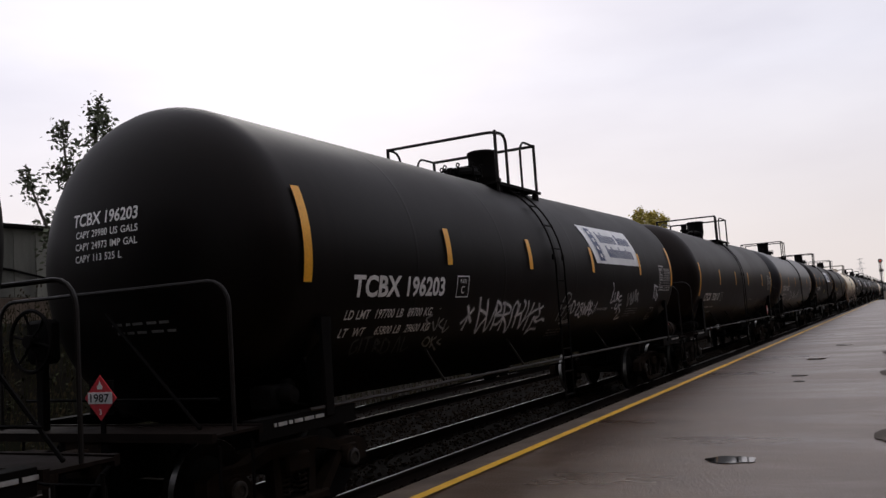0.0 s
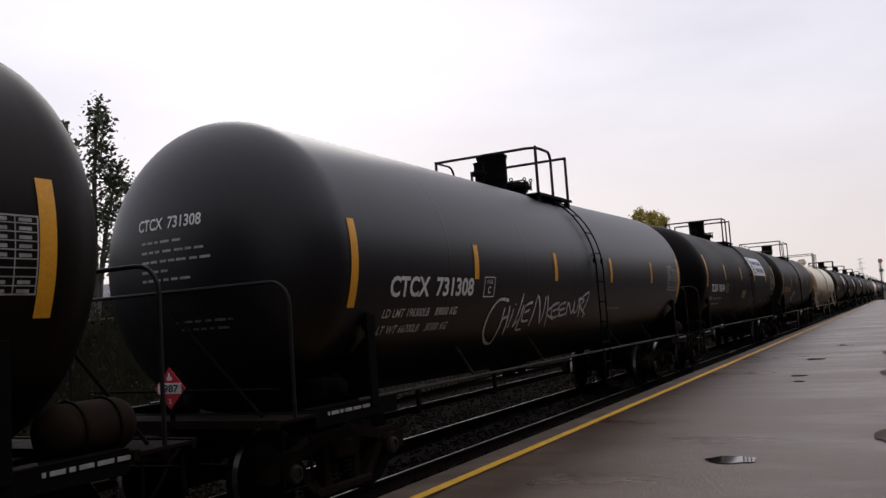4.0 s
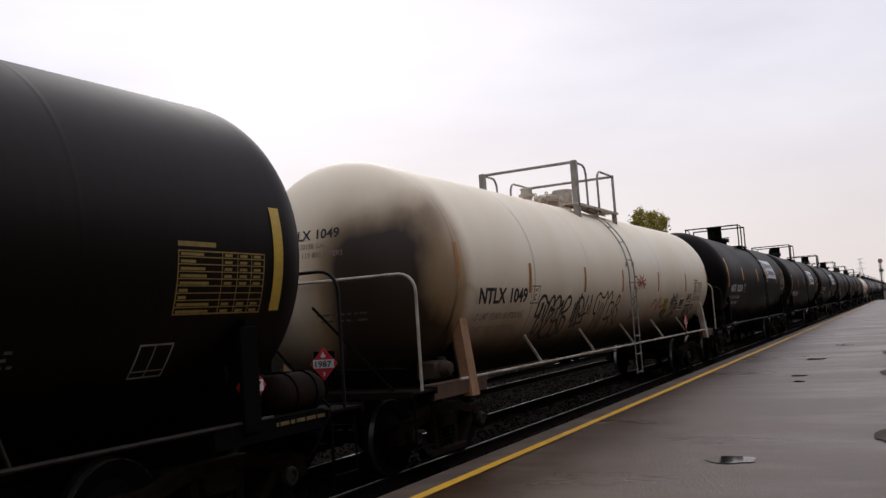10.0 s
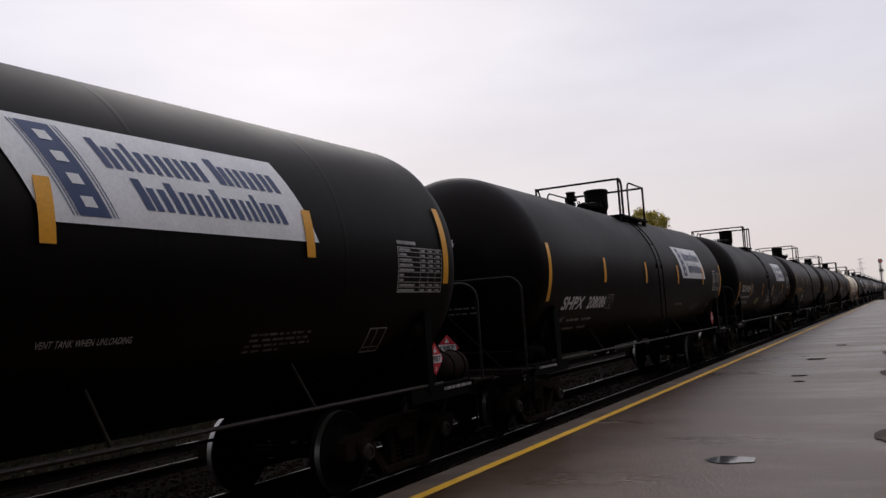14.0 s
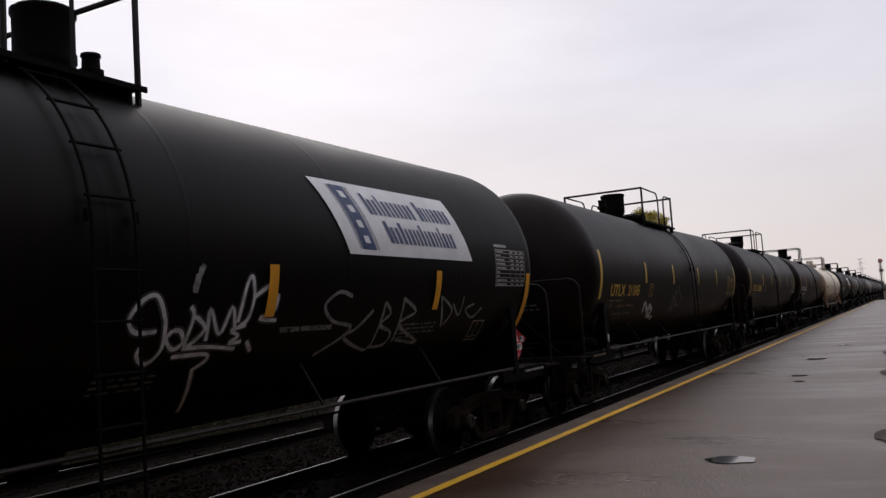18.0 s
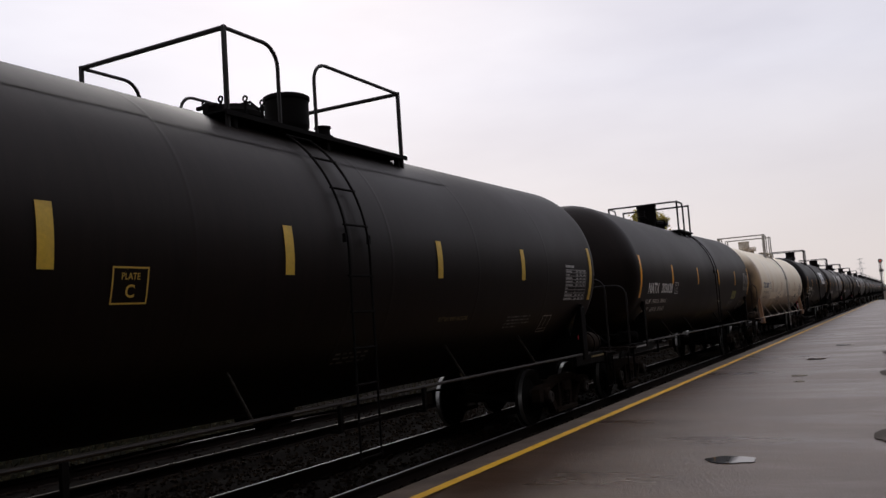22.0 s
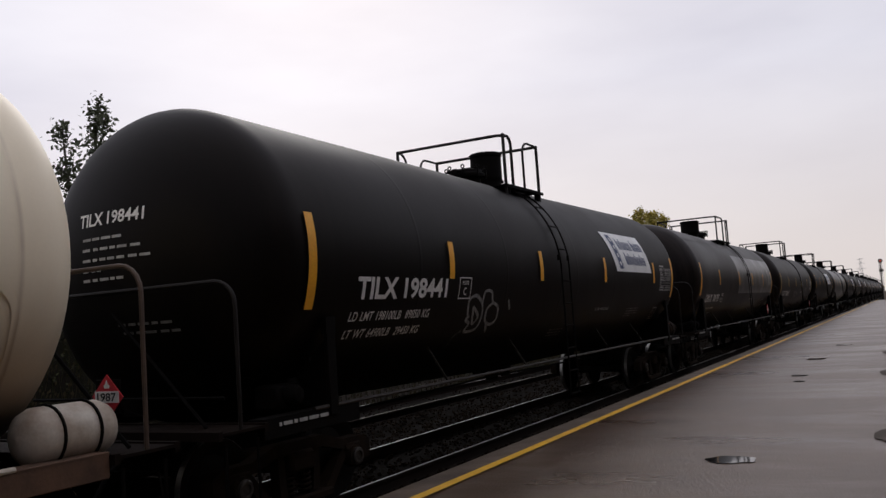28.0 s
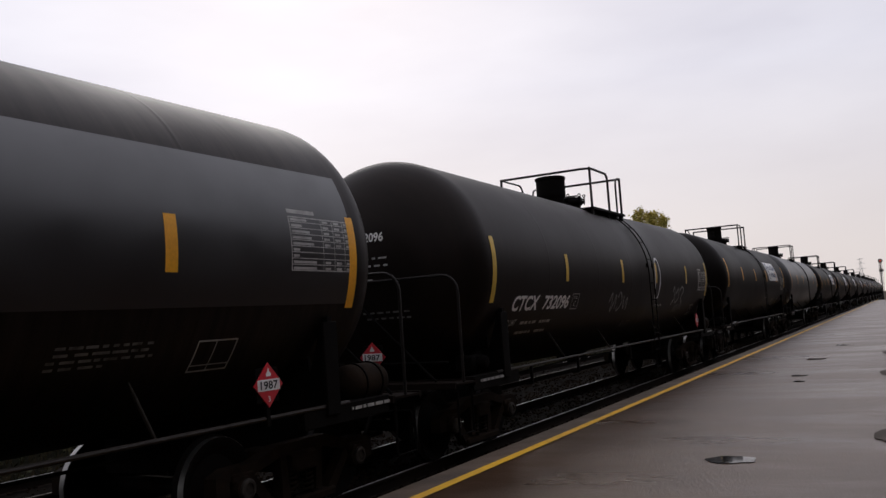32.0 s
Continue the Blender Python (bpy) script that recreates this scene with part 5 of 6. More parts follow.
def tank_car(spec):
    """One tank car; its place is the middle of the car over the rails."""
    cream = spec["paint"] == "cream"
    rng = random.Random(spec["seed"])
    TANK[0] = "cream" if cream else "black"
    car = tagged(new("tank_car"), spec["label"], "tank car", "tank cars of the freight train")
    car.scale = (1, ALONG, 1)
    half = dict(tank=7.95, striker=9.06, rail=8.85) if cream else dict(tank=7.35, striker=8.5, rail=8.22)
    post_y = 7.5 if cream else 6.85
    iron, pipe = (CREAMIRON, GALVPIPE) if cream else (IRON, GALV)
    sill = RUSTSILL if cream else IRON
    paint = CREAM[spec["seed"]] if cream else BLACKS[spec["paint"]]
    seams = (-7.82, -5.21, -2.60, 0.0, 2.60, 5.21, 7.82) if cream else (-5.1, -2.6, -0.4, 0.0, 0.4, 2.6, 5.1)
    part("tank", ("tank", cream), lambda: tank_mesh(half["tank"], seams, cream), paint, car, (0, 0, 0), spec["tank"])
    t = {"cream": BLACKTXT, "white": WHITE, "yellow": YELLOWTXT, "blue": BLUETXT}[spec["ink"]]
    faint = {"cream": FAINTINK, "white": DIMWHITE, "yellow": DIMYELLOW, "blue": FAINTINK}[spec["ink"]]

    if spec.get("lap"):
        for k, (ya, yb) in enumerate(zip((-7.3, -5.1, -2.6), (-5.1, -2.6, 2.6))):
            d = spec["lap"] + (0.0, 0.05, 0.0)[k]
            part("lap_seam", None, lambda: shell_patch(ya, yb, d, d + 0.018, 0.009, shell_patch(ya, yb, d + 0.004, d + 0.018, 0.004)), paint, car, label="long lap joint of the tank jacket", smooth=0)
    # reflective stripes
    tape = {"orange": STRIPE, "pale": PALESTRIPE, "rust": RUSTSTRIPE}[spec["tape"]]
    for k, y in enumerate(spec["stripes"]):
        lo, hi = spec["tall"] if k in (0, 6 if cream else 5) else spec["short"]
        part("reflective_stripe", ("stripe", lo, hi, y, cream, bool(spec.get("banner"))), lambda: shell_patch(y - (0.05 if cream else 0.065), y + (0.05 if cream else 0.065), lo, hi, 0.006 if not spec.get("banner") else 0.022), tape, car, (0, 0, 0), "upright reflective stripe")

    # lettering
    if spec.get("mark"):
        y0, y1, d = spec["mark_at"]
        sl = 0.2 if spec.get("slant") else 0.0
        part("reporting_mark", None, lambda: shell_mark(spec["mark"], (y0 + y1) / 2, d, 0.24 if not cream else 0.225, y1 - y0, 0.03, sl), t, car, (0, 0, 0), smooth=0)
        a, b = half["tank"], y0
        part("head_mark", None, lambda: head_mark_shape(spec["mark"], spec.get("head_x", -0.05), 2.95, 0.125, 0.88, a), t, car, (0, 0, 0), smooth=0)
        z = 2.835
        for line in spec.get("capy", ()):
            if line:
                w = 0.046 * len(line)
                part("capacity_line", None, lambda: head_text(line, spec.get("head_x", -0.05) - 0.38 + w / 2, z, 0.068, w, a, 0.012), t if not cream else faint, car, smooth=0)
            z -= 0.115
        if not spec.get("capy"):
            rows = [(-0.42, 2.81, 0.55), (-0.42, 2.71, 0.75), (-0.42, 2.61, 0.85), (-0.42, 2.51, 0.3), (-0.42, 2.42, 0.6)]
            part("capacity_lettering", None, lambda: head_bars(rows, a, rng, 0.026), faint, car, smooth=0)
        part("lower_head_lettering", None, lambda: head_bars([(0.0, 1.98, 0.62), (0.05, 1.90, 0.6)], a, rng, 0.025), DIMMER, car, smooth=0)
        d2 = d - 0.24
        for i, line in enumerate(spec.get("load", ("LD LMT", "LT WT"))):
            w = 0.068 * len(line)
            part("load_line", None, lambda: shell_text(line, b + w / 2 - 0.05, d2 - 0.2 * i, 0.105, w, bold=0.008, slant=0.12), t if spec.get("bright") else faint, car, smooth=0)
        if not spec.get("load"):
            part("load_lettering", None, lambda: shell_bars([(y0 + 0.55, d2 + 0.01, 0.62), (y0 + 1.32, d2 + 0.01, 0.5), (y0 + 0.55, d2 - 0.165, 0.6), (y0 + 1.32, d2 - 0.165, 0.42)], rng, 0.05), faint, car, smooth=0)
        if spec["ink"] == "yellow":
            part("load_lettering", None, lambda: shell_bars([(y0 + 0.02, d - 0.11, 0.95)], rng, 0.045), faint, car, smooth=0)
        py = spec["plate"]
        plain = t if spec.get("bright") or cream or spec["ink"] == "yellow" else faint
        pb = part("plate_box", None, lambda: outline_box(py - 0.17, py + 0.17, d - 0.02, d + 0.26), plain, car, smooth=0)
        for key, dd in (("C", 0.03), ("PLATE", 0.165)):
            q = TEXTS[key]
            part("plate_letters", None, lambda: Shape().add([on_shell(py + p[0], d + dd + p[1], 0.005) for p in q[0]], q[1]), plain, pb, smooth=0)
    ty, td = spec.get("table", (6.1, -0.39))
    part("inspection_table", ("table", ty, td), lambda: test_table(ty, ty + 1.03, td, td + 0.52), FADEDYELLOW if spec["seed"] in (6, 11) else DIMWHITE, car, smooth=0) if not cream else part(
        "inspection_table", ("ctable",), lambda: test_table(6.22, 7.2, -0.68, -0.18), FAINTINK, car, smooth=0)
    if not cream:
        part("stencil_box", ("sbox", spec.get("box")), lambda: outline_box(*spec.get("box", (5.75, 6.10)), -1.10, -0.79, 0.016, [("v", 0.45), ("h", 0.2)]), DIMWHITE if not cream else BLACKTXT, car, smooth=0)
    if cream:
        panel = part("stencil_panel", ("spanel",), lambda: shell_patch(4.76, 5.19, -0.93, -0.60, 0.004), CREAMPATCH, car, label="black stencil panel with white frame", smooth=0)
        part("panel_field", ("sfield",), lambda: shell_patch(4.79, 4.96, -0.83, -0.63, 0.007, shell_patch(4.98, 5.16, -0.83, -0.63, 0.007, shell_patch(4.79, 5.16, -0.90, -0.85, 0.007))), BLACKTXT, panel, smooth=0)
    part("stencil_lettering", ("sbars", cream), lambda: shell_bars([(3.8, -0.79, 0.9), (3.8, -0.845, 0.85), (3.76, -0.90, 0.95), (3.76, -0.955, 0.5)] + [(-0.33, -1.10 - 0.06 * i, 0.62) for i in range(3)], random.Random(7), 0.024), DIMMER if not cream else FAINTINK, car, smooth=0)
    if not cream:
        part("vent_notice", ("vent_notice",), lambda: shell_text("VENT TANK WHEN UNLOADING", 2.04, -0.77, 0.055, 0.82, bold=0.01, slant=0.15), faint, car, smooth=0)
    for text, mat, wide in spec.get("tags", ()):
        tag = part("spray_tag", None, lambda: spray(text, wide, 0.005), mat, car, label="sprayed graffiti tag", smooth=0)
        if mat == CHALK:
            part("overspray", None, lambda: spray(text, wide * 2.1, 0.003), OVERSPRAY, tag, label="thin overspray along the strokes", smooth=0)
    if spec.get("decal"):
        y, d = spec["decal"]
        dc = part("decal", None, lambda: shell_patch(y, y + (0.45 if cream else 0.70), d, d + 0.27, 0.006), YDECAL if cream else OLIVE, car, label="yellow rectangular decal", smooth=0)
        part("decal_lettering", None, lambda: decal_bars(y, d, 0.36 if cream else 0.61, rng), BLACKTXT, dc, (0.003, 0, 0), smooth=0)
    if spec.get("fresh"):
        def panel():
            s = Shape()
            for ya, yb in ((-1.05, 0.0), (0.0, 2.4), (2.4, 4.8), (4.8, 7.2)):
                shell_patch(ya, yb, -0.5, 0.87, 0.003, s)
            return s
        part("repainted_panel", None, panel, FRESH, car, label="glossier repainted panel on the tank side")
        part("repainted_panel", None, lambda: Shape().add([(x, head_y(x, z, half["tank"], 0.003), z) for z in [2.72 + 0.09 * j for j in range(8)] for x in [-0.62 + 0.13 * i for i in range(11)]],
             [(j * 11 + i, j * 11 + i + 1, (j + 1) * 11 + i + 1, (j + 1) * 11 + i) for j in range(7) for i in range(10)]), FRESH, car, label="glossier repainted panel on the head")
    if spec.get("repaint"):
        part("repainted_panel", None, repaint_shape, CREAMPATCH, car, label="whiter repainted band over old graffiti")
    if spec.get("banner"):
        banner(car, *spec["banner"])

    top_gear(car, spec["top"], iron, pipe)
    ladder(car, spec["ladder"], iron if not cream else GALVPIPE)

    # side handrail and its struts
    for side in (-1, 1):
        part("side_handrail", ("side_bar", cream), lambda: Shape().tube([(0, -post_y - 0.3, 1.09), (0, post_y + 0.3, 1.09)], 0.02, 8), iron if cream else SIDEPIPE, car, (side * 1.47, 0, 0))
        for y in ((-5.0, -2.4, 0.2, 2.7, 5.2) if cream else (-4.4, -1.9, 2.2, 4.6)):
            part("strut", ("strut", side, cream), lambda: Shape().box(-0.02 if cream else -0.014, 0.02 if cream else 0.014, -0.014 if cream else -0.012, 0.014 if cream else 0.012, -0.26, 0.27, 0.004, pose(side * 1.335, 0, 1.30, 0, side * -32, 0)), iron if cream else STRUT, car, (0, y, 0))
    if spec["paint"] not in ("cream", "black", "grey"):
        for y in (-5.9, -3.8, -0.6, 1.1):
            part("rail_bracket", ("rail_bracket",), lambda: Shape().box(-0.02, 0.02, -0.028, 0.028, -0.27, 0.0, 0.005).box(-0.12, 0.0, -0.02, 0.02, -0.28, -0.25, 0.005), IRON, car, (1.47, y, 1.08))
    for e in (-1, 1):
        stub_end(car, e, half, post_y, iron if not cream else IRON, sill, pipe if not cream else CREAMIRON if spec["seed"] == 7 else RUSTRAIL, spec["bolster"], cream and spec.get("bare", False))
        truck(car, e * (post_y if cream else 6.88))
    if cream:
        for y in (-post_y, post_y):
            tank_pad(car, y, paint)
    if spec.get("wheel"):
        brake_wheel(car, -half["rail"] - (0.0 if cream else 0.14), 2.14 if cream else 1.90)
    valve_group(car, -half["rail"] + 0.95, iron if not cream else BROWNIRON)
    if not spec.get("bare"):
        res = part("air_reservoir", ("reservoir",), lambda: Shape().lathe([(0, -0.38), (0.10, -0.365), (0.17, -0.32), (0.20, -0.25), (0.20, 0.25), (0.17, 0.32), (0.10, 0.365), (0, 0.38)], 24, pose(0, 0, 0, 90, 0, 0)),
                   DUSTY if not cream else CREAMIRON, car, (1.22, half["rail"] - 0.48, 1.24), "horizontal air reservoir")
        for dy in (-0.15, 0.15):
            part("strap", ("strap",), lambda: Shape().tube(arc((0, 0, 0), 0.207, 0, 350, 24, (1, 0, 0), (0, 0, 1)), 0.012, 4, closed=True), IRON, res, (0, dy, 0))
    placard(car, (0.27 if spec["bolster"] == "slim" else 0.36, -half["rail"] - 0.30, 1.37 if spec["bolster"] == "slim" else 1.42), (0, 0, 0), 0)
    placard(car, (1.50 if cream or spec.get("slant") else 1.40, half["rail"] - (3.88 if cream else 2.34 if spec.get("slant") else 1.25 if spec["bolster"] == "plate" else 1.08), 1.38), (0, 0, 90), 1)
    if spec["ink"] == "yellow":
        part("reflector_tag", ("reflector",), lambda: Shape().box(-0.004, 0.004, -0.035, 0.035, -0.07, 0.07, 0.002), REFLECT, car, (1.525, -post_y, 1.30), "small white reflector")
    if not cream:
        part("sill_lettering", ("sill_lettering",), lambda: [s for s in [Shape()] for _ in [[s.box(-0.004, 0.004, a, a + b, -0.016, 0.016, 0.001) for a, b in ((-0.36, 0.03), (-0.30, 0.12), (-0.15, 0.05), (-0.07, 0.12), (0.08, 0.14), (0.25, 0.13))]]][0], DIMWHITE if spec["ink"] != "yellow" else DIMYELLOW,
         car, (1.487, -(post_y + half["rail"]) / 2 + 0.2, 1.02))
        part("sill_lettering", ("sill_lettering",), None, DIMWHITE if spec["ink"] != "yellow" else DIMYELLOW, car, (1.487, (post_y + half["rail"]) / 2, 1.02))
    # bottom outlet and skid, cross-over pipe
    part("bottom_outlet", ("outlet",), lambda: Shape().lathe([(0.22, 0), (0.22, -0.08), (0.14, -0.12), (0.10, -0.22), (0.0, -0.22)], 18, pose(0, 0, 0.98)).prism([(-0.24, 1.02), (0.24, 1.02), (0.14, 0.82), (-0.14, 0.82)], 0, -0.28, -0.24)
         .prism([(-0.24, 1.02), (0.24, 1.02), (0.14, 0.82), (-0.14, 0.82)], 0, 0.24, 0.28), IRON, car)
    part("brake_rod", ("rod",), lambda: Shape().tube([(0.3, -6.2, 0.8), (0.3, -0.7, 0.86), (0.3, 6.2, 0.8)], 0.016, 6), IRON, car)
    return car


def repaint_shape():
    s = Shape()
    for y0, y1, d0, d1 in ((-4.75, -2.62, -0.80, -0.50), (-2.60, -1.62, -0.72, -0.30), (-1.60, -0.1, -0.78, -0.42), (0.9, 3.2, -0.70, -0.28), (3.22, 6.4, -0.74, -0.46)):
        shell_patch(y0, y1, d0, d1, 0.003, s)
    return s


# places of the top gear along the car: railing (first end, hoop, hoop, last end), manway (radius, y), hatch, valves
TOPS = {
    "A": dict(rail=(-0.33, 0.41, 1.08, 1.22), dome=(0.28, -0.20, 0.67), hatch=0.62, valves=((-0.78, 0.115, 0.50),), round=True),
    "O": dict(rail=(-0.72, 0.50, 1.10, 1.45), dome=(0.32, -0.62, 0.60), hatch=0.35, valves=((1.05, 0.10, 0.32),), round=True),
    "E": dict(rail=(-1.55, -0.74, -0.10, 1.74), dome=(0.28, 0.58, 0.57), hatch=-0.45, valves=((1.32, 0.12, 0.36),)),
    "J": dict(rail=(-1.35, 0.25, 0.85, 1.72), dome=(0.30, -0.76, 0.66), hatch=0.85, valves=((-1.70, 0.115, 0.48),)),
    "B": dict(rail=(-0.75, -0.50, -0.02, 1.38), dome=(0.29, 0.45, 0.64), hatch=-0.30, valves=((-1.45, 0.12, 0.45),), round=True),
    "T": dict(rail=(-1.27, -0.85, -0.25, 0.40), dome=(0.27, 0.20, 0.68), hatch=-0.80, valves=((0.70, 0.10, 0.44),), round=True),
    "N": dict(rail=(-1.02, -0.72, -0.22, 0.44), dome=(0.29, 0.26, 0.66), hatch=-0.70, valves=((0.74, 0.10, 0.40),), round=True),
    "F": dict(rail=(-1.12, -0.40, 0.35, 1.50), dome=(0.22, 0.68, 0.48), hatch=-0.40, valves=((-1.45, 0.14, 0.34),), square=True),
    "M": dict(rail=(-1.0, -0.10, 0.75, 1.42), dome=(0.25, -0.84, 0.52), hatch=0.10, valves=((-1.48, 0.13, 0.32),), square=True),
}
STD, UT = (-7.22, -4.35, -1.4, 1.6, 4.6, 7.2), (-7.15, -3.98, -1.42, 1.5, 4.1, 7.2)
HIGH, MID = ((-0.28, 0.67), (-0.05, 0.41)), ((-0.545, 0.395), (-0.22, 0.24))


def spec(y, seed, paint="black", ink="white", mark="", top="A", lad=0.72, marks=(-6.5, -4.42, -0.443), plate=-3.93, tape="orange", stripes=STD, bands=HIGH, bolster="slim", label="", **more):
    d = dict(y=y, seed=seed, paint=paint, ink=ink, mark=mark, top=TOPS[top], ladder=lad, mark_at=marks, plate=plate, tape=tape, stripes=stripes, tall=bands[0], short=bands[1], bolster=bolster)
    d["label"] = label or "black tank car with white lettering and orange reflective stripes"
    d["tank"] = "weathered cream tank with brown soot stains" if paint == "cream" else "satin black horizontal tank"
    d.update(more)
    return d


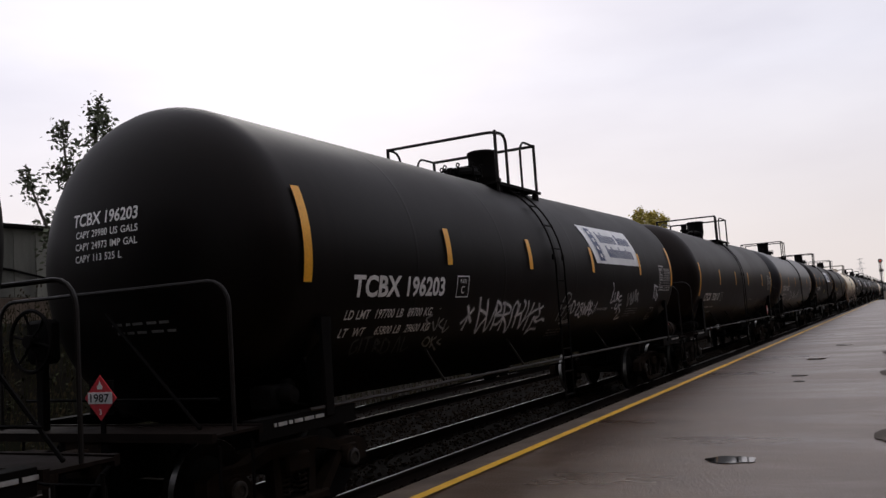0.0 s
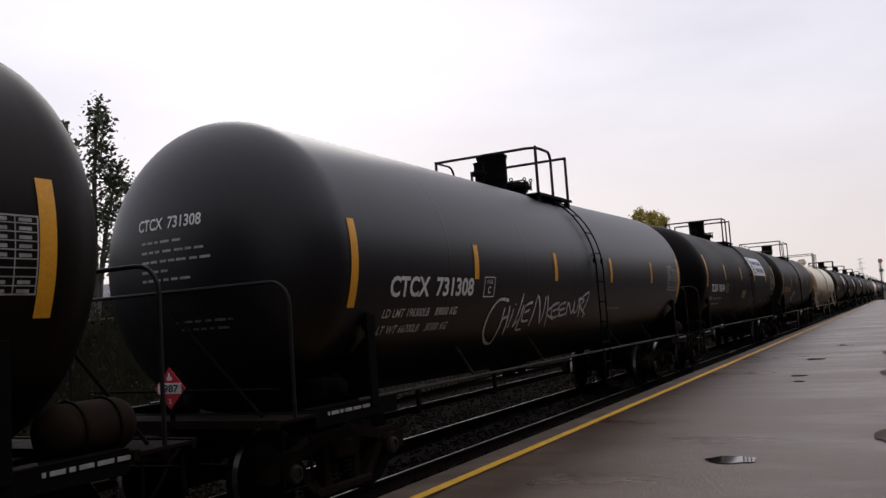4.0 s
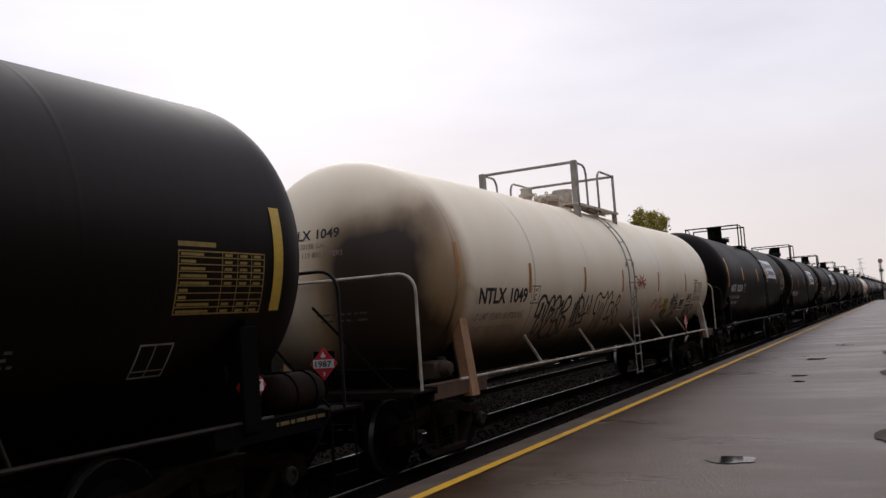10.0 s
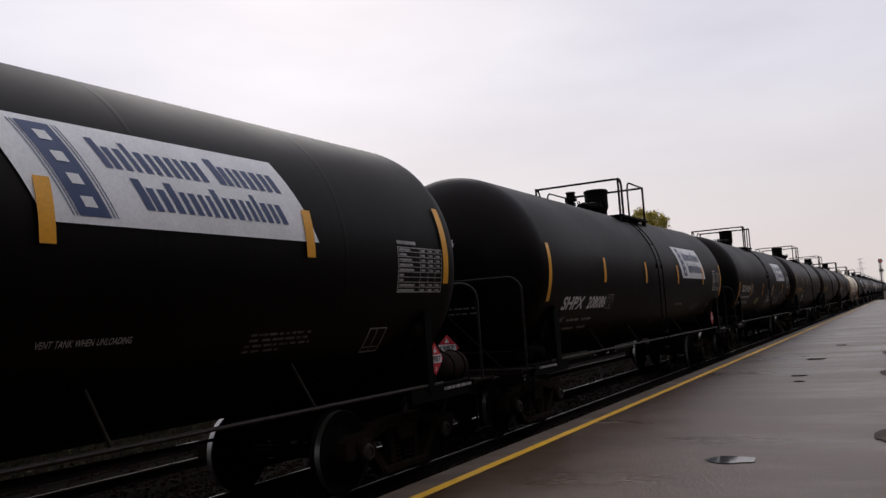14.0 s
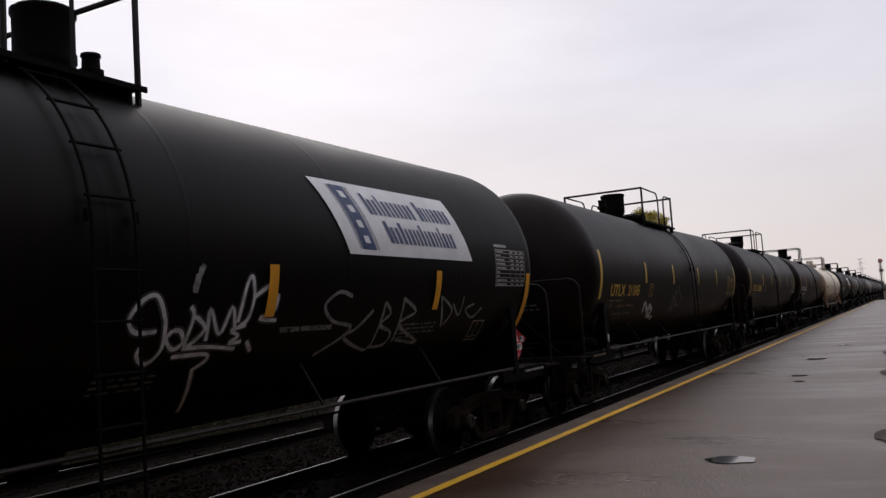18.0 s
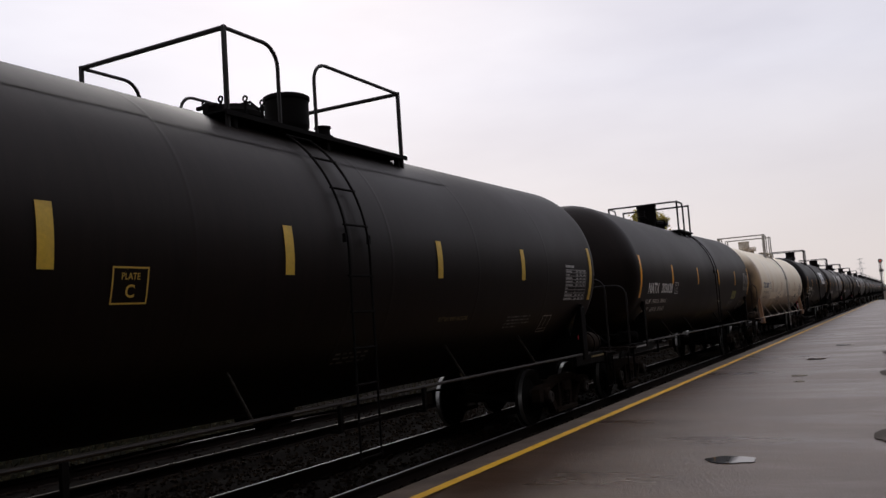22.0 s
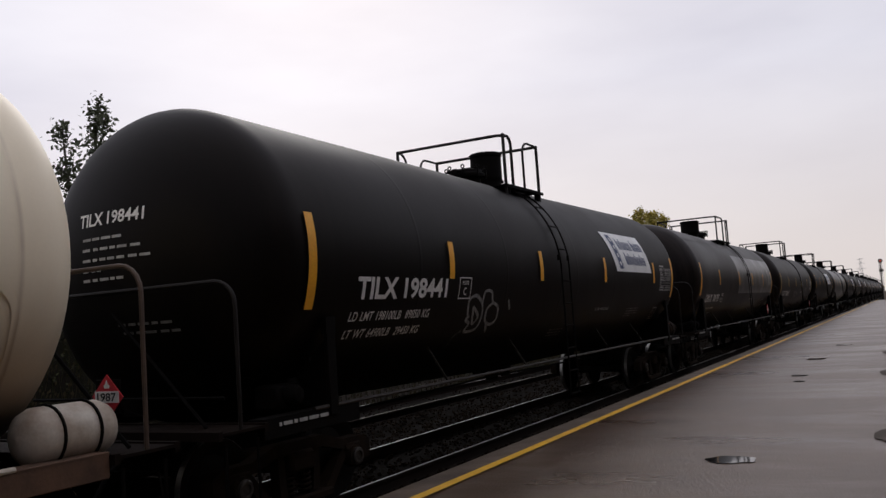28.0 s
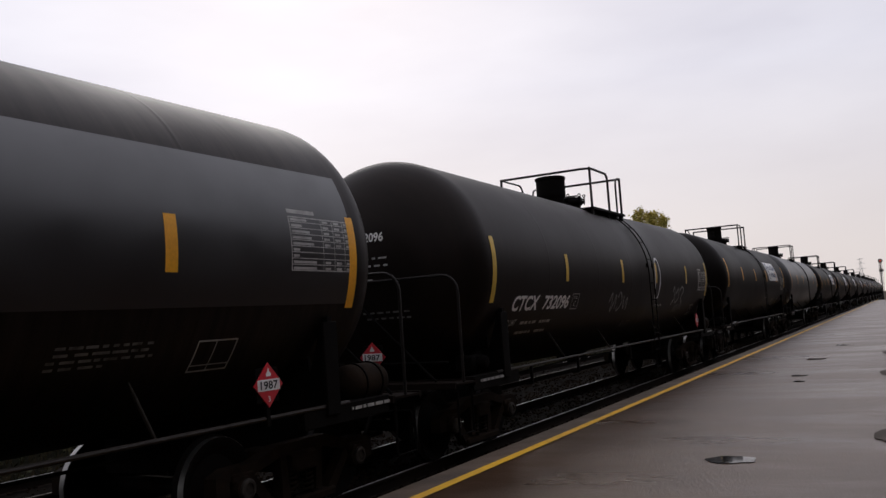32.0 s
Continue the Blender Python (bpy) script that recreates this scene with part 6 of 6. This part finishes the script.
LOW = (-6.42, -4.22, -0.712)
CARS = [
    spec(-4.20, 1, mark="", bare=True, label="black tank car with orange reflective stripes"),
    spec(13.76, 2, mark="TCBX 196203", top="T", lad=-0.55, marks=(-6.42, -4.42, -0.44), stripes=(-7.22, -4.33, -1.68, 1.28, 4.44, 7.2), bright=True, wheel=True, banner=(1.4, 4.41, 0.13, 0.90),
         capy=("CAPY 29980 US GALS", "CAPY 24973 IMP GAL", "CAPY 113 525 L"), load=("LD LMT  197700 LB  89700 KG", "LT  WT    65800 LB  29600 KG"),
         tags=(("star_word", CHALK, 0.042), ("looped_r", GREYSPRAY, 0.035), ("dotted_word", CHALK, 0.034), ("two_rows", CHALK, 0.034), ("blurred_word", GREYSPRAY, 0.06), ("short_word", CHALK, 0.032), ("small_word", GREYSPRAY, 0.028), ("faint_word", FAINTSPRAY, 0.03)), label="black tank car with white banner and white graffiti along its side"),
    spec(31.71, 3, "brown", mark="CTCX 732113", top="B", lad=-0.33, marks=LOW, plate=-3.85, slant=True, bands=MID, stripes=(-7.22, -4.34, -1.52, 1.1, 4.58, 7.2), bolster="plate", wheel=True,
         capy=("CAPY 30240 GAL", "CAPY 114 450 L"), label="dusty black tank car with slanted white lettering"),
    spec(49.73, 4, "blue", mark="CTCX 731308", bright=True, bands=MID, load=("LD LMT 196300LB   89000 KG", "LT WT 66700LB   30300 KG"), lad=0.72, wheel=False,
         tags=(("long_word", CHALK, 0.044),), label="blue-black tank car with white lettering and a long white graffiti tag"),
    spec(67.76, 5, mark="TCBX 196244", stripes=(-7.22, -4.35, -1.3, 1.6, 4.6, 7.2), bare=True, bright=True, box=(5.5, 5.88), banner=(1.55, 4.76, 0.17, 0.93), decal=(-0.95, -0.68), wheel=True, capy=("CAPY 30080 US GAL", "CAPY 25048 IMP GAL", "CAPY 113 865 L"),
         label="black tank car with white banner and an olive decal"),
    spec(85.64, 6, "brown", "yellow", "UTLX 211010", "E", -0.36, (-6.48, -4.5, -0.50), -3.63, "pale", UT, MID, "plate", wheel=True, lap=1.22, table=(5.98, -0.56),
         tags=(("loopy_line", CHALK, 0.032), ("tall_scrawl", GREYSPRAY, 0.035), ("small_scrawl", GREYSPRAY, 0.03)), label="dusty black tank car with yellow lettering and thin graffiti"),
    spec(104.28, 7, "cream", "cream", "NTLX 1049", "F", -0.04, (-7.15, -5.48, -0.57), -5.15, "rust", (-7.82, -5.40, -2.83, -0.49, 2.39, 5.2, 7.88), ((-0.22, 0.255), (-0.42, 0.03)), "beam", load=("LD LMT 192400 LB 87300 KG", "LT WT 70600 LB 32000 KG"), capy=("CAPY 30158 GAL", "CAPY 113 895 LITERS"), bare=True, wheel=True, decal=(3.1, -0.87),
         tags=(("bubble_word", DARKSPRAY, 0.055), ("black_scrawl", DARKSPRAY, 0.045), ("bubble_pair", DARKSPRAY, 0.042), ("red_star", REDSPRAY, 0.034), ("ladder_word", DARKSPRAY, 0.034), ("red_scribble", REDSPRAY, 0.05), ("arrow_word", DARKSPRAY, 0.048), ("double_s", DARKSPRAY, 0.046), ("decal_scrawl", DARKSPRAY, 0.048), ("upright_word", DARKSPRAY, 0.04), ("round_word", DARKSPRAY, 0.038)),
         label="cream tank car stained with soot and covered in black graffiti"),
    spec(122.75, 8, mark="NATX 302313", marks=(-6.64, -4.42, -0.445), lad=0.77, bright=True, load=("LD LMT   195100 LB   88500 KG", "LT  WT   67900 LB   30800 KG"), banner=(1.45, 4.46, 0.10, 0.92), capy=("CAPY 30150 US GAL", "CAPY 25106 IMP GAL", "CAPY 114 130 L"),
         stripes=(-7.22, -4.37, -0.91, 1.62, 4.48, 7.2), label="black tank car with white banner and white lettering"),
    spec(140.73, 9, mark="SHPX 208086", top="B", lad=-0.30, marks=(-6.45, -4.1, -0.72), plate=-3.83, slant=True, bands=MID, bolster="plate", wheel=True, banner=(2.0, 4.81, -0.07, 0.77), capy=("CAPY 30288 GAL", "CAPY 113 915 L"),
         label="black tank car with slanted white lettering and a white banner"),
    spec(158.81, 10, mark="TILX 191249", load=("LD LMT  197400 LB   89550 KG", "LT WT    65600 LB   29750 KG"), bare=True, top="T", lad=-0.40, marks=(-6.60, -4.76, -0.465), plate=-4.12, bands=((-1.05, -0.116), (-0.60, -0.13)), table=(6.18, -0.31), stripes=(-7.22, -4.62, -1.71, 1.4, 4.5, 7.28), bright=True, banner=(2.45, 5.26, 0.01, 0.84), decal=(-2.9, -0.97),
         capy=("CAPY 30080 US GAL", "CAPY 25048 IMP GAL", "CAPY 113 865 L"), tags=(("big_s_word", CHALK, 0.036), ("splash", GREYSPRAY, 0.045), ("wide_word", GREYSPRAY, 0.04), ("thin_word", GREYSPRAY, 0.03)),
         label="black tank car with white banner, low stripes and white graffiti"),
    spec(176.87, 11, "brown", "yellow", "UTLX 211045", "J", 0.58, (-6.5, -4.46, -0.50), -3.5, "pale", UT, MID, "plate", wheel=True, bare=True, table=(5.9, -0.54), tags=(("curls", CHALK, 0.085), ("petals", GREYSPRAY, 0.028)),
         label="dusty black tank car with yellow lettering"),
    spec(194.76, 12, "brown", "yellow", "UTLX 208083", "E", -0.35, (-6.56, -4.4, -0.445), -3.26, "pale", UT, MID, "plate", table=(5.92, -0.54), box=(5.25, 5.62), lap=1.22, label="dusty black tank car with yellow lettering and pale stripes"),
    spec(212.61, 13, "brown", mark="NATX 303628", load=("LD LMT  196100 LB   88950 KG", "LT WT    66900 LB   30350 KG"), lad=0.95, marks=(-6.57, -4.35, -0.45), bright=True, wheel=True, stripes=(-7.22, -4.35, -1.4, 1.6, 4.46, 7.2), decal=(4.08, -0.69), box=(5.97, 6.32), capy=("CAPY 30170 GALS", "CAPY 114 206 LITERS"), bands=MID, label="black tank car with white lettering and a pale decal"),
    spec(231.06, 14, "cream", "blue", "TEIX 30007", "M", 0.38, (-7.02, -5.46, -0.325), -4.95, "rust", (-7.82, -4.22, -1.16, 1.8, 4.3, 7.0), ((-0.42, 0.02), (-0.45, -0.02)), "beam", load=("LD LMT 193700 LB 87850 KG", "LT WT 69300 LB 31450 KG"), repaint=True, tags=(("flower", DARKSPRAY, 0.024),),
         label="cream tank car with blue lettering, soot stains and repainted bands"),
    spec(249.15, 15, mark="TILX 198441", top="N", lad=-0.38, marks=(-6.41, -4.42, -0.46), bands=MID, stripes=(-7.22, -4.35, -1.33, 1.92, 5.49, 7.2), bright=True, box=(6.0, 6.35), banner=(2.55, 5.16, 0.0, 0.83), load=("LD LMT 198100LB  89850 KG", "LT WT 64900LB  29450 KG"),
         tags=(("bubble_d", GREYSPRAY, 0.045), ("drop_shadow", FAINTSPRAY, 0.04)), label="black tank car with white banner and round graffiti"),
    spec(267.16, 16, "streaky", lap=1.22, mark="DBUX 301795", top="O", lad=0.87, marks=(-6.35, -4.3, -0.755), plate=-3.83, slant=True, bands=MID, stripes=(-7.22, -4.48, -0.89, 2.0, 4.72, 7.2), bright=True, bolster="plate", fresh=True, table=(6.2, -0.18), box=(5.17, 5.65), capy=("CAPY 30001 GAL", "CAPY 113 568 L"),
         label="black tank car with a glossier repainted panel"),
    spec(285.05, 17, "brown", mark="CTCX 732096", top="O", lad=0.95, marks=(-6.45, -4.08, -0.69), plate=-3.77, slant=True, bands=MID, stripes=(-7.22, -4.3, -1.05, 1.6, 4.65, 7.2), tape="pale", bolster="plate",
         tags=(("ring", CHALK, 0.06), ("pale_word", GREYSPRAY, 0.04), ("smear", GREYSPRAY, 0.05)), label="dusty black tank car with pale graffiti"),
    spec(303.05, 18, "black", mark="", banner=(2.3, 5.06, 0.0, 0.82), label="black tank car with white banner"),
    spec(321.05, 19, "grey", mark="", label="faded grey-black tank car"),
]
BUILT = [tank_car(c) for c in CARS]
# the tail of the train: repeats of plain cars
for k in range(11):
    b = BUILT[-1] if k % 3 else BUILT[-2]
    c = dict(CARS[-1], y=339.05 + 18.0 * k)
    CARS.append(c)
    new_car = copy_thing(b, pose(0, 0, 0))
    BUILT.append(new_car)
    WHEELS += [o for o in new_car.children_recursive if o.name.startswith("wheelset")]


# ---------------------------------------------------------------- motion of the train
def motions():
    """Every car follows the same run along the track; every wheelset rolls with it."""
    for c, car in zip(CARS, BUILT):
        walk(car, [(t, pose(0, c["y"] * ALONG - run(t), 0)) for t in range(33)])
    lead = {}
    for w in WHEELS:
        if w["end"] not in lead:
            walk(w, [(k / 15, pose(0, w["end"] * 0.89, WR, math.degrees(run(k / 15) / WR) % 360)) for k in range(481)])
            lead[w["end"]] = w
        else:
            w.rotation_mode = "QUATERNION"
            w.animation_data_create()
            w.animation_data.action = lead[w["end"]].animation_data.action
            w.animation_data.action_slot = lead[w["end"]].animation_data.action_slot


# ---------------------------------------------------------------- beyond the tracks
def slope_z(x, y):
    """A weedy bank rises behind the second track to a yard."""
    k = max(0.0, min(1.0, (-8.2 - x) / 4.6))
    return -0.55 + 3.0 * k * k * (3 - 2 * k)


put("embankment", wavy_sheet(-13.2, -6.75, -20, 160, 26, 300, slope_z, 0.10, 1.3), EARTH, "weedy earth bank beside the far track", "embankment", "structure")
put("yard", wavy_sheet(-90, -13.4, -20, 160, 8, 12, lambda x, y: 2.42, 0.0, 1), EARTH, "flat yard above the weedy bank", "ground", "structure")
put("yard_kerb", Shape().box(-13.42, -13.12, -20, 160, 1.9, 2.53, 0.02), CONCRETE, "long pale concrete kerb on top of the bank", "kerb", "structure")


def weeds():
    rng, s = random.Random(12), Shape()
    for i in range(5200):
        y = 4 + 40 * rng.random() ** 1.3
        x = rng.uniform(-12.9, -6.6)
        if rng.random() > (0.25 if x > -7.6 else 1.0):
            continue
        z, h = slope_z(x, y), rng.uniform(0.25, 0.95) * (0.5 if x > -8 else 1)
        lean = Vector((rng.uniform(-.25, .25), rng.uniform(-.25, .25), 1)).normalized()
        for k in range(rng.randint(3, 6)):
            t = rng.uniform(0.15, 1)
            c = Vector((x, y, z)) + lean * h * t
            a, w, l = rng.uniform(0, 6.28), rng.uniform(0.012, 0.035), rng.uniform(0.06, 0.16)
            d = Vector((math.cos(a), math.sin(a), rng.uniform(-.3, .7))) * l
            n = Vector((-math.sin(a), math.cos(a), 0)) * w
            s.add([c, c + d * 0.5 + n, c + d, c + d * 0.5 - n], [(0, 1, 2, 3)])
        b, n = Vector((x, y, z - 0.05)), Vector((0.006, 0.006, 0))
        s.add([b - n, b + n, b + lean * h], [(0, 1, 2)])
    return s


def straw():
    rng, s = random.Random(13), Shape()
    for i in range(2600):
        y = 4 + 40 * rng.random() ** 1.3
        x = rng.uniform(-12.8, -6.7)
        z, h = slope_z(x, y), rng.uniform(0.3, 1.05) * (0.55 if x > -8 else 1)
        b = Vector((x, y, z - 0.05))
        top = b + Vector((rng.uniform(-.2, .2), rng.uniform(-.2, .2), h))
        n = Vector((0.006, 0.008, 0))
        s.add([b - n, b + n, top], [(0, 1, 2)])
        for k in range(2):
            q = top + Vector((rng.uniform(-.05, .05), rng.uniform(-.05, .05), rng.uniform(-.12, .02)))
            s.add([q, q + Vector((0.02, 0.02, 0.05)), q + Vector((0, 0.03, 0.10)), q + Vector((-0.02, 0.0, 0.05))], [(0, 1, 2, 3)])
    return s


put("weeds", weeds(), WEED, "rank green and brown weeds on the bank", "weeds", "stuff", smooth=0)
put("dry_grass", straw(), STRAW, "dry straw-coloured grass stalks on the bank", "grass", "stuff", smooth=0)


def shed():
    b = tagged(new("warehouse"), "old warehouse with stained grey upright wall panels and flat roof", "warehouse")
    b.location = (-17.0, 0, 2.42)
    part("wall", None, lambda: Shape().box(-7.9, -0.06, -14, 18.9, -0.2, 3.05, 0.02), WALLCON, b)
    part("roof", None, lambda: Shape().box(-8.1, 0.22, -14.2, 19.1, 3.05, 3.17, 0.02), IRON, b, label="thin dark flat roof edge")
    part("plinth", None, lambda: Shape().box(-0.06, 0.10, -14, 18.9, -0.2, 0.95, 0.02), CONCRETE, b)
    rng = random.Random(5)
    y = -14.0
    while y < 18.6:
        w = min(rng.choice((0.55, 0.75, 0.95)), 18.9 - y)
        part("wall_panel", ("wall_panel", w), lambda: Shape().box(-0.06, 0.0, 0.012, w - 0.012, 0.97, 3.03, 0.008), WALLCON, b, (rng.uniform(0, 0.02), y, 0))
        y += w
    part("conduit", None, lambda: Shape().tube([(0.06, 15.4, 2.05), (0.06, 15.9, 1.86), (0.06, 16.5, 1.78), (0.06, 17.6, 1.55)], 0.035, 7), IRON, b, label="sagging dark pipe")
    return b


shed()


def parked_car():
    c = tagged(new("parked_car"), "dark hatchback parked in the yard above the bank", "car")
    c.location = (-17.2, 21.8, 2.42)
    part("body", None, lambda: Shape().prism([(-2.05, 0.25), (2.0, 0.25), (2.1, 0.55), (1.95, 0.80), (1.0, 0.92), (0.45, 1.42), (-1.1, 1.45), (-1.75, 1.0), (-2.1, 0.85)], 0, -0.85, 0.85), DARKCAR, c)
    part("side_window", None, lambda: Shape().prism([(-1.35, 0.95), (0.75, 0.92), (0.38, 1.34), (-1.0, 1.36)], 0, 0.852, 0.860), GLASSY, c)
    for y in (-1.3, 1.3):
        w = part("wheel", ("carwheel",), lambda: Shape().lathe([(0, -0.1), (0.31, -0.1), (0.32, 0.0), (0.31, 0.1), (0, 0.1)], 20, pose(0, 0, 0, 0, 90, 0)), IRON, c, (0.76, y, 0.32))
        part("rim", ("carrim",), lambda: Shape().lathe([(0, 0.0), (0.2, 0.0), (0.2, 0.012), (0, 0.03)], 16, pose(0.1, 0, 0, 0, 90, 0)), GALVPIPE, w)
    return c


parked_car()


def tree(x, y, z, height, stems, leaves, leaf_size, spread, mat, label, seed, start=0.3):
    """Several upright stems with side limbs, and leaves in loose clumps along them."""
    rng = random.Random(seed)
    t = tagged(new("tree"), label, "tree")
    t.location = (x, y, z)
    wood, tips = Shape(), []
    for sx, sy, h in stems:
        path, r0 = [], 0.05 + 0.012 * h
        n = 9
        for i in range(n + 1):
            k = i / n
            path.append(Vector((sx * k + 0.08 * math.sin(3 * k + seed), sy * k + 0.08 * math.cos(4 * k), h * k)))
        for i in range(n):
            wood.tube([path[i], path[i + 1]], r0 * (1 - i / n * 0.9), 7, caps=False)
        for k in range(int(h * 3.2)):
            u = rng.uniform(start, 0.97)
            i = min(n - 1, int(u * n))
            p = path[i].lerp(path[i + 1], u * n - i)
            a = rng.uniform(0, 6.28)
            ln = spread * (1.15 - u) * rng.uniform(0.5, 1.2)
            d = Vector((math.cos(a) * ln, math.sin(a) * ln, ln * rng.uniform(0.6, 1.4)))
            wood.tube([p, p + d * 0.5 + Vector((0, 0, -0.03)), p + d], 0.012 + 0.008 * (1 - u), 4, caps=False)
            tips += [(p + d * f, 0.10 + 0.12 * spread) for f in (0.45, 0.7, 0.9, 1.0)]
        tips += [(path[-1] + Vector((0, 0, -0.1 * j)), 0.12) for j in range(5)]
    part("trunk", None, lambda: wood, BARK, t, label="slender grey stems and limbs")

    def crown():
        s = Shape()
        for i in range(leaves):
            c, rad = rng.choice(tips)
            c = c + Vector((rng.gauss(0, rad), rng.gauss(0, rad), rng.gauss(0, rad)))
            k = leaf_size * rng.uniform(0.6, 1.3)
            q = Euler((rng.uniform(-1.2, 1.2), rng.uniform(-1.2, 1.2), rng.uniform(0, 6.28))).to_matrix()
            s.add([c + q @ Vector(v) * k for v in ((0, -0.5, 0), (0.32, 0, 0.06), (0, 0.6, 0), (-0.32, 0, 0.06))], [(0, 1, 2, 3)])
        return s
    tagged(part("crown", None, crown, mat, t, label="loose uneven clumps of small leaves", smooth=0), kind="stuff")
    return t


tree(-14.3, 17.1, 2.35, 7.0, ((0.2, 0.40, 6.68), (0.0, -0.75, 5.85), (0.3, 1.0, 4.9), (0.1, -2.0, 4.2)), 3900, 0.15, 0.72, LEAF, "young poplar with dark sparse leaves on several stems", 3, 0.25)
tree(-15.2, 20.4, 2.35, 5.6, ((0.0, 0.2, 5.0), (0.2, -0.9, 4.4)), 2300, 0.16, 0.8, LEAF, "young poplar with dark sparse leaves beside the kerb", 8, 0.1)
tree(-25.0, 118.0, 2.3, 13.0, ((0.0, 0.6, 12.9), (0.4, 4.0, 12.7), (0.2, -3.5, 11.9)), 6500, 0.34, 1.9, YLEAF, "tall yellowing tree showing above the train", 5, 0.25)
tree(-25.0, 127.0, 2.3, 13.0, ((0.0, 0.0, 13.2), (0.3, 3.6, 12.9), (0.0, -4.0, 12.3)), 6500, 0.34, 1.9, YLEAF, "tall green and yellow tree showing above the train", 6, 0.25)


def low_fence():
    f = tagged(new("low_fence"), "low weathered timber fence at the foot of the bank", "fence")
    f.location = (-7.4, 0, -0.6)
    for k in range(26):
        rng = random.Random(k)
        part("board", ("board", k % 4), lambda: Shape().box(-0.02, 0.02, -0.09, 0.09, 0, 0.62 + rng.uniform(-.08, .08), 0.006), WOODPOST, f, (rng.uniform(-.02, .02), 17.5 + 0.34 * k + rng.uniform(-.04, .04), 0), turn=(rng.uniform(-4, 4), 0, 0))
    part("fence_rail", None, lambda: Shape().box(-0.06, -0.02, 17.2, 26.4, 0.36, 0.44, 0.006), WOODPOST, f)
    return f


low_fence()


def signal():
    m = tagged(new("signal_mast"), "tall railway signal mast with two round heads and a red light", "railway signal")
    m.location = (2.75, 196, 0.0)
    part("mast", None, lambda: Shape().tube([(0, 0, -0.6), (0, 0, 8.3)], 0.11, 10), GALV, m)
    part("ladder_rail", None, lambda: Shape().tube([(0.25, 0.4, -0.6), (0.25, 0.3, 7.8)], 0.03, 6).tube([(-0.25, 0.4, -0.6), (-0.25, 0.3, 7.8)], 0.03, 6), GALV, m)
    for z, lit in ((7.85, True), (5.9, False)):
        h = part("signal_head", ("shead",), lambda: Shape().lathe([(0, 0), (0.44, 0), (0.44, 0.05), (0.18, 0.06), (0.18, 0.3), (0, 0.3)], 24, pose(0, 0, 0, 90, 0, 0)), GALVPIPE, m, (0.1, -0.25, z))
        part("lens", ("slens",), lambda: Shape().lathe([(0.15, 0), (0.12, 0.04), (0, 0.06)], 16, pose(0, -0.31, 0, 90, 0, 0)), LAMPRED if lit else IRON, h)
    cab = tagged(new("equipment_cabinet"), "pale equipment cabinet beside the far track", "cabinet")
    cab.location = (3.9, 186, 0.0)
    part("body", None, lambda: Shape().box(-0.9, 0.9, -0.7, 0.7, -0.62, 1.7, 0.04), GALVPIPE, cab)
    part("door", None, lambda: Shape().box(-0.8, 0.8, -0.74, -0.702, -0.4, 1.55, 0.02), CREAMIRON, cab)


signal()


def pylon():
    p = tagged(new("lattice_tower"), "far steel lattice power-line tower", "lattice tower")
    p.location = (-26.8, 900, -0.6)
    legs = Shape()
    for a, b in ((-1, -1), (1, -1), (1, 1), (-1, 1)):
        legs.tube([(a * 4.2, b * 4.2, 0), (a * 1.3, b * 1.3, 18), (a * 0.5, b * 0.5, 34)], 0.11, 5)
    part("legs", None, lambda: legs, FARSTEEL, p)
    br = Shape()
    for k in range(10):
        z0, z1 = 3.2 * k, 3.2 * (k + 1)
        w0, w1 = 4.2 - 2.9 * min(1, z0 / 18) - 0.05 * max(0, z0 - 18), 4.2 - 2.9 * min(1, z1 / 18) - 0.05 * max(0, z1 - 18)
        for s in (-1, 1):
            br.tube([(-w0, s * w0, z0), (w1, s * w1, z1)], 0.07, 4).tube([(w0, s * w0, z0), (-w1, s * w1, z1)], 0.07, 4)
    part("bracing", None, lambda: br, FARSTEEL, p)
    for z, w in ((24, 4.2), (29, 3.6), (33, 2.6)):
        part("cross_arm", ("arm", w), lambda: Shape().tube([(-w, 0, 0), (0, 0, 1.0), (w, 0, 0)], 0.11, 5).tube([(-w, 0, 0), (w, 0, 0)], 0.09, 5), FARSTEEL, p, (0, 0, z))


pylon()

# unseen wall added along the platform, beside the camera, to block low skylight
put("wall_station", Shape().box(8.9, 9.4, -25, 168, -0.6, 6.2, 0.03), WALLBLOCK, "unseen wall added along the platform to block low skylight", "wall", "structure")


motions()
